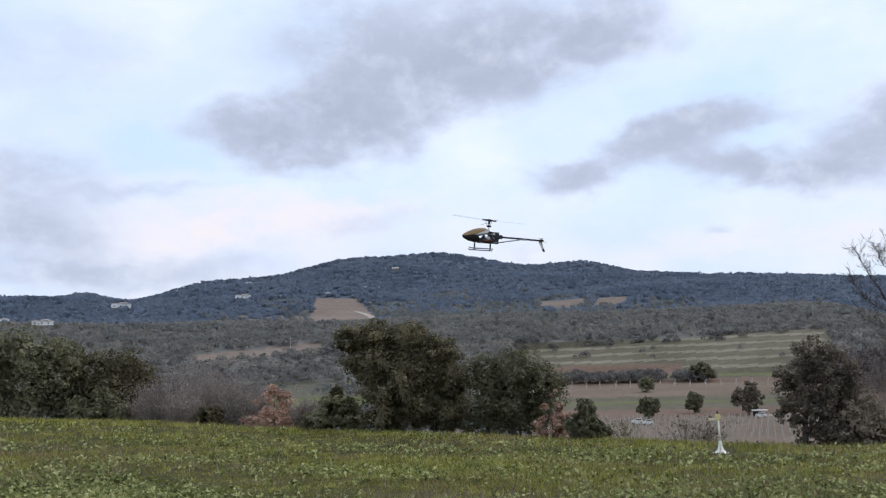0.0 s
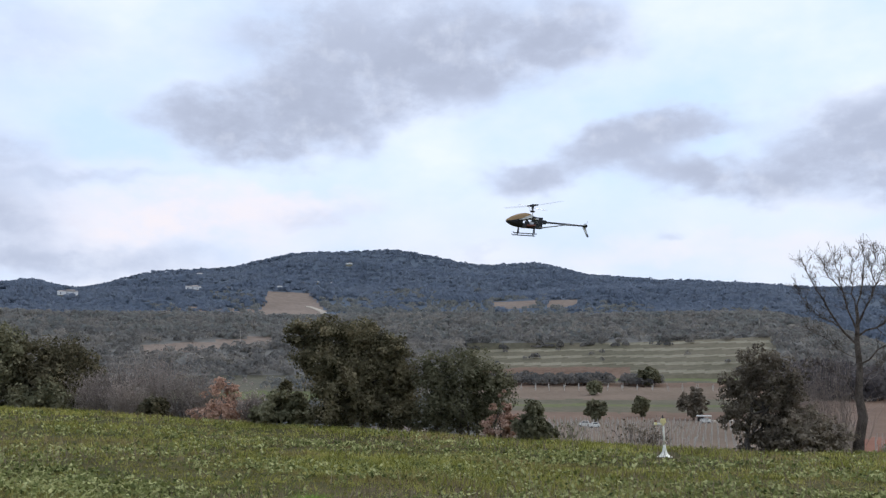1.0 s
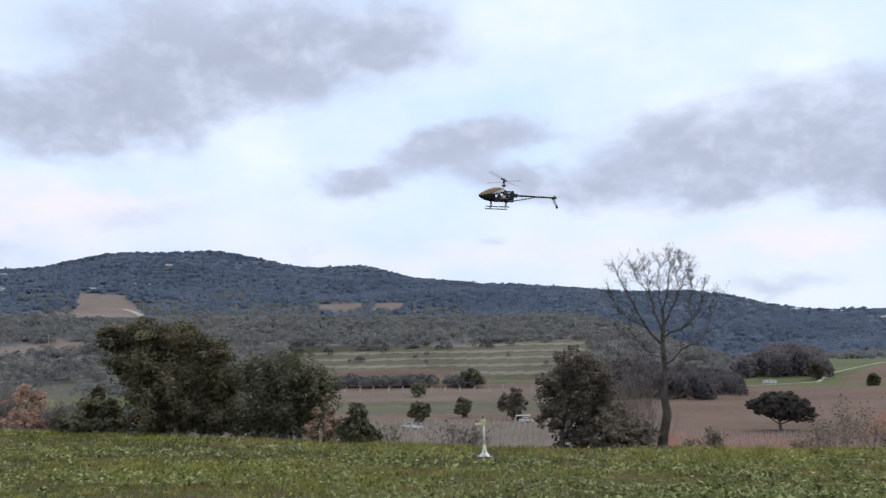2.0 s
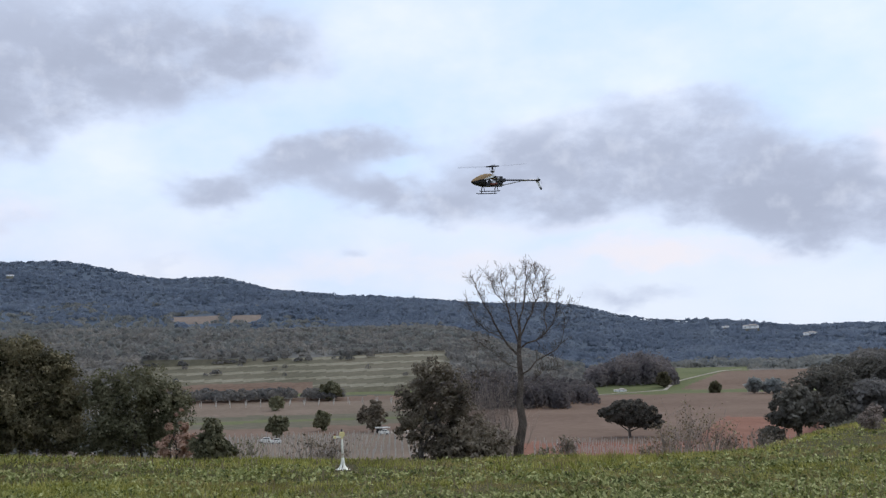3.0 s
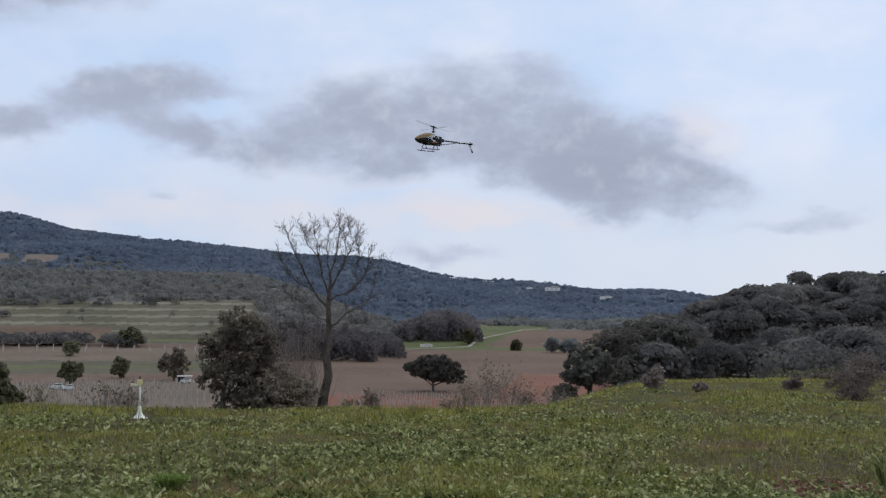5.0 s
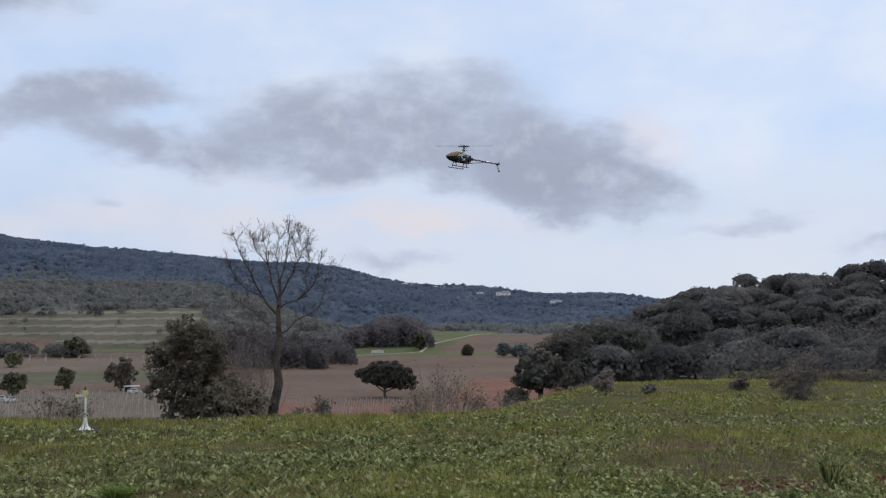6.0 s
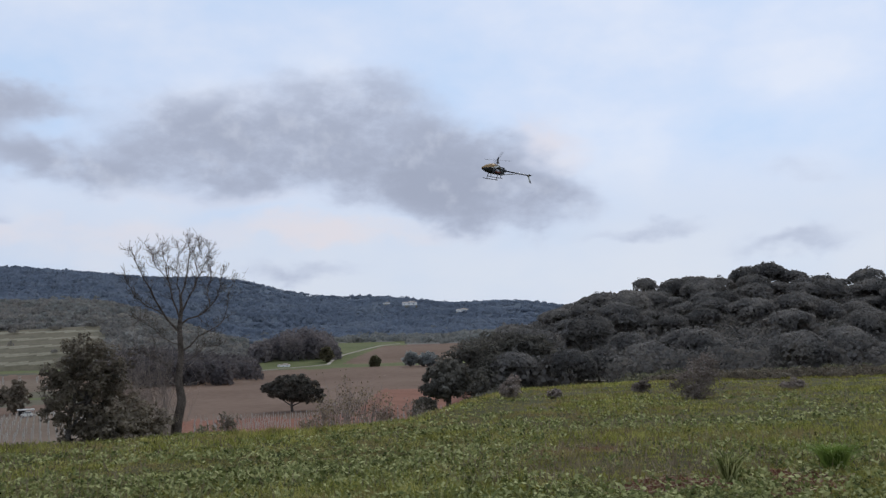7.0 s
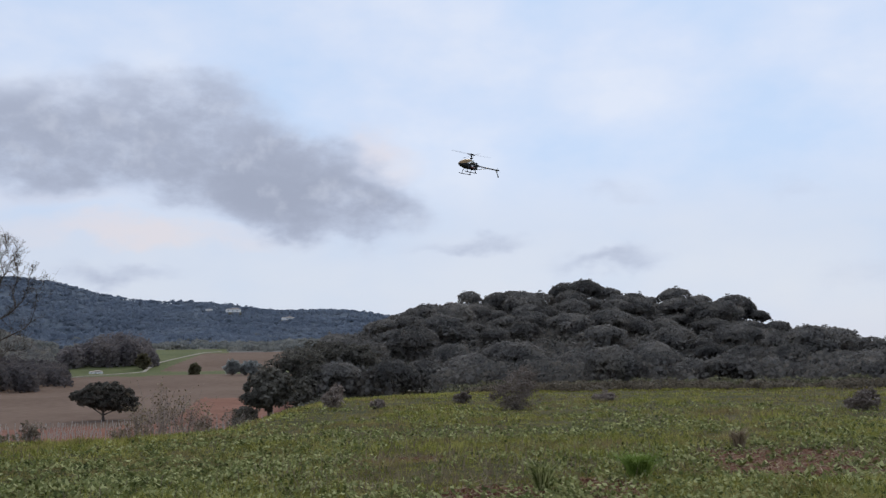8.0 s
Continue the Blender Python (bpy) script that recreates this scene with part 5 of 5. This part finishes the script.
# ---- meadow ----
def meadow():
    rng = np.random.default_rng(77)

    def places(n, lo=1.9, hi=10.5, az=(-29, 82)):
        a, e = rng.uniform(*az, n), rng.uniform(lo, hi, n)
        r = (EYE + 0.2) / np.tan(np.radians(e))
        edge = np.interp(a, EDGE_AZ, EDGE_R)
        r = np.minimum(r, edge + rng.uniform(-1, 6, n))
        r = r * rng.uniform(0.97, 1.03, n)
        return a, r

    def patch(x, y, f, s=0.0):
        return np.sin(x * f + 1.7 * np.sin(y * f * 0.8 + s)) + np.cos(y * f * 1.2 + 1.5 * np.sin(x * f * 0.7 + s))

    def blades(a, r, h, w, lean=0.5):
        p = polar_xyz(a, r, -0.02)
        n = len(a)
        d = np.column_stack([rng.normal(size=(n, 2)) * lean, np.ones(n)])
        d *= (h / np.linalg.norm(d, axis=1))[:, None]
        s = rng.normal(size=(n, 3)) * [1, 1, 0.1]
        s *= (w / np.linalg.norm(s, axis=1))[:, None]
        v = np.stack([p - s, p + s, p + d], 1).reshape(-1, 3)
        return v, np.arange(3 * n).reshape(n, 3)

    def clumped(n, per, size, lo=1.9):
        """Places in clumps, so that gaps and tufts show."""
        ca, cr = places(n, lo)
        pick = np.repeat(np.arange(n), per)
        spread = (size * (0.5 + rng.uniform(size=n)) * (1 + cr / 25))[pick]
        x = cr[pick] * np.sin(np.radians(ca[pick])) + rng.normal(size=len(pick)) * spread
        y = cr[pick] * np.cos(np.radians(ca[pick])) + rng.normal(size=len(pick)) * spread
        return np.degrees(np.arctan2(x, y)), np.hypot(x, y), pick

    a, r, pick = clumped(30000, 13, 0.06)
    x, y = r * np.sin(np.radians(a)), r * np.cos(np.radians(a))
    bare = zone(a, r) == 11
    stand = (np.abs(a - 15.8) < 0.75) & (r > 19.6) & (r < 21.9)
    ok = ~(bare & (rng.uniform(size=len(a)) < 0.85)) & ~stand
    own = rng.uniform(0.45, 1.6, pick.max() + 1)[pick][ok]
    a, r, x, y = a[ok], r[ok], x[ok], y[ok]
    tall = (0.06 + 0.03 * np.clip(patch(x, y, 0.6), -1, 2) + 0.001 * r) * own
    h = tall * rng.uniform(0.6, 1.4, len(a))
    v, f = blades(a, r, h, 0.006 + 0.0006 * r * rng.uniform(0.5, 1.2, len(a)), 0.7)
    tagged(new("meadow_grass", mesh_from("meadow_grass", v, f, M_GRASS)), "short uneven green meadow grass", "grass", kind="stuff")
    # broad-leaved weeds
    a, r, pick = clumped(12000, 11, 0.05, 3.0)
    x, y = r * np.sin(np.radians(a)), r * np.cos(np.radians(a))
    ok = (patch(x, y, 0.9, 2.0) + rng.normal(size=pick.max() + 1)[pick] * 0.8 > -0.2) & ~((zone(a, r) == 11) & (rng.uniform(size=len(a)) < 0.6))
    ok &= ~((np.abs(a - 15.8) < 0.75) & (r > 19.6) & (r < 21.9))
    a, r = a[ok], r[ok]
    p = polar_xyz(a, r, 0.05) + rng.normal(size=(len(a), 3)) * [0.03, 0.03, 0.025]
    v, f = leaf_quads(rng, p, 0.013 + 0.00045 * r[:, None], 0.5, 1.7, np.tile([[0, -0.3, 1.0]], (len(a), 1)))
    tagged(new("meadow_weeds", mesh_from("meadow_weeds", v, f, M_WEED)), "broad-leaved weeds scattered in the meadow", "weeds", kind="stuff")
    # rosettes of larger leaves, in patches, with gaps between
    ca, cr = places(11000, 4.6)
    x, y = cr * np.sin(np.radians(ca)), cr * np.cos(np.radians(ca))
    ok = patch(x, y, 0.45, 1.0) + 0.6 * patch(x, y, 1.7, 3.0) + rng.normal(size=len(ca)) * 0.7 > 0.5
    ca, cr = ca[ok], cr[ok]
    pick = np.repeat(np.arange(len(ca)), 9)
    turn = rng.uniform(0, 6.283, len(pick))
    lift = rng.uniform(0.15, 1.0, len(pick))
    big = rng.uniform(0.03, 0.085, len(ca))[pick] * rng.uniform(0.7, 1.2, len(pick))
    base = polar_xyz(ca, cr, 0.0)[pick]
    way = np.column_stack([np.cos(turn), np.sin(turn), lift])
    way /= np.linalg.norm(way, axis=1, keepdims=True)
    side = np.column_stack([-np.sin(turn), np.cos(turn), np.zeros(len(pick))])
    b = big[:, None]
    v = np.stack([base, base + way * b * 1.0 + side * b * 0.36, base + way * b * 2.0 - [[0, 0, 0.006]], base + way * b * 1.0 - side * b * 0.36], 1).reshape(-1, 3)
    tagged(new("weed_rosettes", mesh_from("weed_rosettes", v, np.arange(len(v)).reshape(-1, 4), M_WEED)), "leafy weed rosettes in patches over the meadow", "weeds", kind="stuff")
    # clods on the bare earth
    ca, cr = places(40000, 4.5, 10.5, (36, 82))
    ok = zone(ca, cr) == 11
    ca, cr = ca[ok], cr[ok]
    c = polar_xyz(ca, cr, 0.0)
    s = rng.uniform(0.008, 0.03, (len(ca), 1)) * rng.uniform(0.4, 1.4, (len(ca), 1))
    tip = np.array([(1, 0, -0.3), (-0.5, 0.87, -0.3), (-0.5, -0.87, -0.3), (0, 0, 0.8)])
    v = (c[:, None] + s[:, None] * (tip[None] + rng.normal(size=(len(ca), 4, 3)) * 0.25)).reshape(-1, 3)
    f = (np.arange(len(ca))[:, None, None] * 4 + np.array([(0, 1, 3), (1, 2, 3), (2, 0, 3)])[None]).reshape(-1, 3)
    tagged(new("earth_clods", mesh_from("earth_clods", v, f, M_DIRT)), "small reddish clods on bare earth", "earth", kind="stuff")
    # pale dead stems lying on the bare earth
    ca, cr = places(16000, 4.5, 10.5, (36, 82))
    near = zone(ca + rng.normal(size=len(ca)) * 1.2, cr + rng.normal(size=len(ca)) * 0.5) == 11
    ca, cr = ca[near][:1500], cr[near][:1500]
    c = polar_xyz(ca, cr, 0.015)
    turn = rng.uniform(0, 6.283, len(ca))
    run = np.column_stack([np.cos(turn), np.sin(turn), rng.uniform(0.0, 0.35, len(ca))]) * rng.uniform(0.04, 0.17, (len(ca), 1))
    side = np.column_stack([-np.sin(turn), np.cos(turn), 0.3 * np.ones(len(ca))]) * rng.uniform(0.004, 0.009, (len(ca), 1))
    v = np.stack([c - side, c + side, c + run + side * 0.5, c + run - side * 0.5], 1).reshape(-1, 3)
    tagged(new("dead_stems", mesh_from("dead_stems", v, np.arange(len(v)).reshape(-1, 4), M_STALK)), "pale dead stems strewn over bare earth", "plant litter", kind="stuff")
    # dry stalks and pale tips
    a, r = places(36000)
    x, y = r * np.sin(np.radians(a)), r * np.cos(np.radians(a))
    ok = patch(x, y, 0.5, 4.0) + rng.normal(size=len(a)) * 0.6 > 0.3
    a, r = a[ok], r[ok]
    v, f = blades(a, r, rng.uniform(0.08, 0.26, len(a)), 0.004 + 0.0004 * r, 0.35)
    tagged(new("dry_grass_stalks", mesh_from("dry_grass_stalks", v, f, M_STALK)), "dry brown stalks standing in the meadow", "grass", kind="stuff")
    # taller growth along the brow of the meadow
    a = rng.uniform(-29, 82, 30000)
    r = np.interp(a, EDGE_AZ, EDGE_R) + rng.normal(size=len(a)) * 1.2 - 0.5
    ok = np.abs(a - 15.8) > 0.75
    a, r = a[ok], r[ok]
    v, f = blades(a, r, rng.uniform(0.05, 0.2, len(a)), 0.008 + 0.0005 * r, 0.6)
    tagged(new("brow_grass", mesh_from("brow_grass", v, f, M_GRASS)), "taller grass along the meadow's brow", "grass", kind="stuff")


meadow()


def tussock(az, r, w, h, n, mat, label, seed, drooping=0.9):
    rng = np.random.default_rng(seed)
    t = thing("grass_tussock", spot(az, r), label, "grass tussock", "tussocks in the meadow")
    out = []
    for i in range(n):
        b = rng.normal(size=2) * w * 0.08
        d = rng.normal(size=2) * w * 0.34
        tip = np.array([b[0] + d[0], b[1] + d[1], h * rng.uniform(0.55, 1.0)])
        mid = np.array([b[0] + d[0] * 0.4, b[1] + d[1] * 0.4, h * rng.uniform(0.5, 0.75)])
        s = np.array([rng.normal(), rng.normal(), 0])
        s *= rng.uniform(0.006, 0.012) / np.linalg.norm(s)
        base = np.array([b[0], b[1], -0.02])
        out.append((np.array([base - s, base + s, mid + s * 0.8, mid - s * 0.8]), np.array([[0, 1, 2, 3]])))
        out.append((np.array([mid - s * 0.8, mid + s * 0.8, tip + s * 0.1, tip - s * 0.1]), np.array([[0, 1, 2, 3]])))
    v, f = merge(out)
    piece("tuft", mesh_from("tuft", v, f, mat), t)


tussock(57.8, 11.6, 0.42, 0.36, 200, M_WEED, "dark green spiky tussock in the meadow", 1)
tussock(63.4, 13.0, 0.62, 0.36, 420, M_LUSH, "bright green rounded grass tussock", 2)
tussock(-5.0, 11.3, 0.5, 0.22, 300, M_LUSH, "bright green rounded grass tussock", 3)
tussock(-8.5, 10.6, 0.6, 0.2, 260, M_LUSH, "bright green rounded grass tussock", 4)
tussock(17.5, 10.8, 0.5, 0.2, 220, M_LUSH, "bright green rounded grass tussock", 5)
tussock(69.0, 17.0, 0.5, 0.4, 120, M_STALK, "dry brown tussock by bare earth", 6)


# ---- what moves ----
def motions():
    # seconds, place, pitch and heading of the helicopter
    rows = [
        (0.0, 0.669, 13.819, 3.572, 5.1, 1.0), (0.5, 1.143, 13.771, 3.629, 3.2, 0.0), (1.0, 1.965, 13.675, 3.765, 3.8, -2.0), (1.5, 2.943, 13.425, 3.969, 1.9, -3.0),
        (2.0, 4.205, 13.671, 4.269, 1.7, -9.0), (2.2, 4.696, 13.733, 4.362, 0.7, -9.0), (3.5, 7.437, 14.104, 5.058, -3.5, -8.4), (4.0, 7.981, 14.086, 5.055, -3.0, -6.5),
        (4.5, 8.449, 14.098, 5.049, -1.8, -5.0), (4.7, 8.736, 14.246, 5.098, -1.4, -5.0), (6.0, 11.259, 14.754, 5.167, 3.3, -10.4), (6.5, 12.636, 14.560, 5.183, 6.6, -15.0),
        (7.0, 14.188, 14.034, 5.319, 5.6, -16.0), (7.5, 15.493, 13.209, 5.489, 3.0, -14.5), (8.0, 16.803, 12.186, 5.728, 1.5, -12.1),
    ]
    walk(HELI, [(t, pose(x, y, z, 0, ry, rz)) for t, x, y, z, ry, rz in rows])
    spin = [i / 10 for i in range(81)]
    walk(ROTOR, [(t, pose(0, 0, 0.25, 0, 0, 20 + 83 * i)) for i, t in enumerate(spin)])
    walk(TAIL, [(t, pose(0.792, -0.035, -0.003, 0, 30 + 79 * i, 0)) for i, t in enumerate(spin)])


motions()
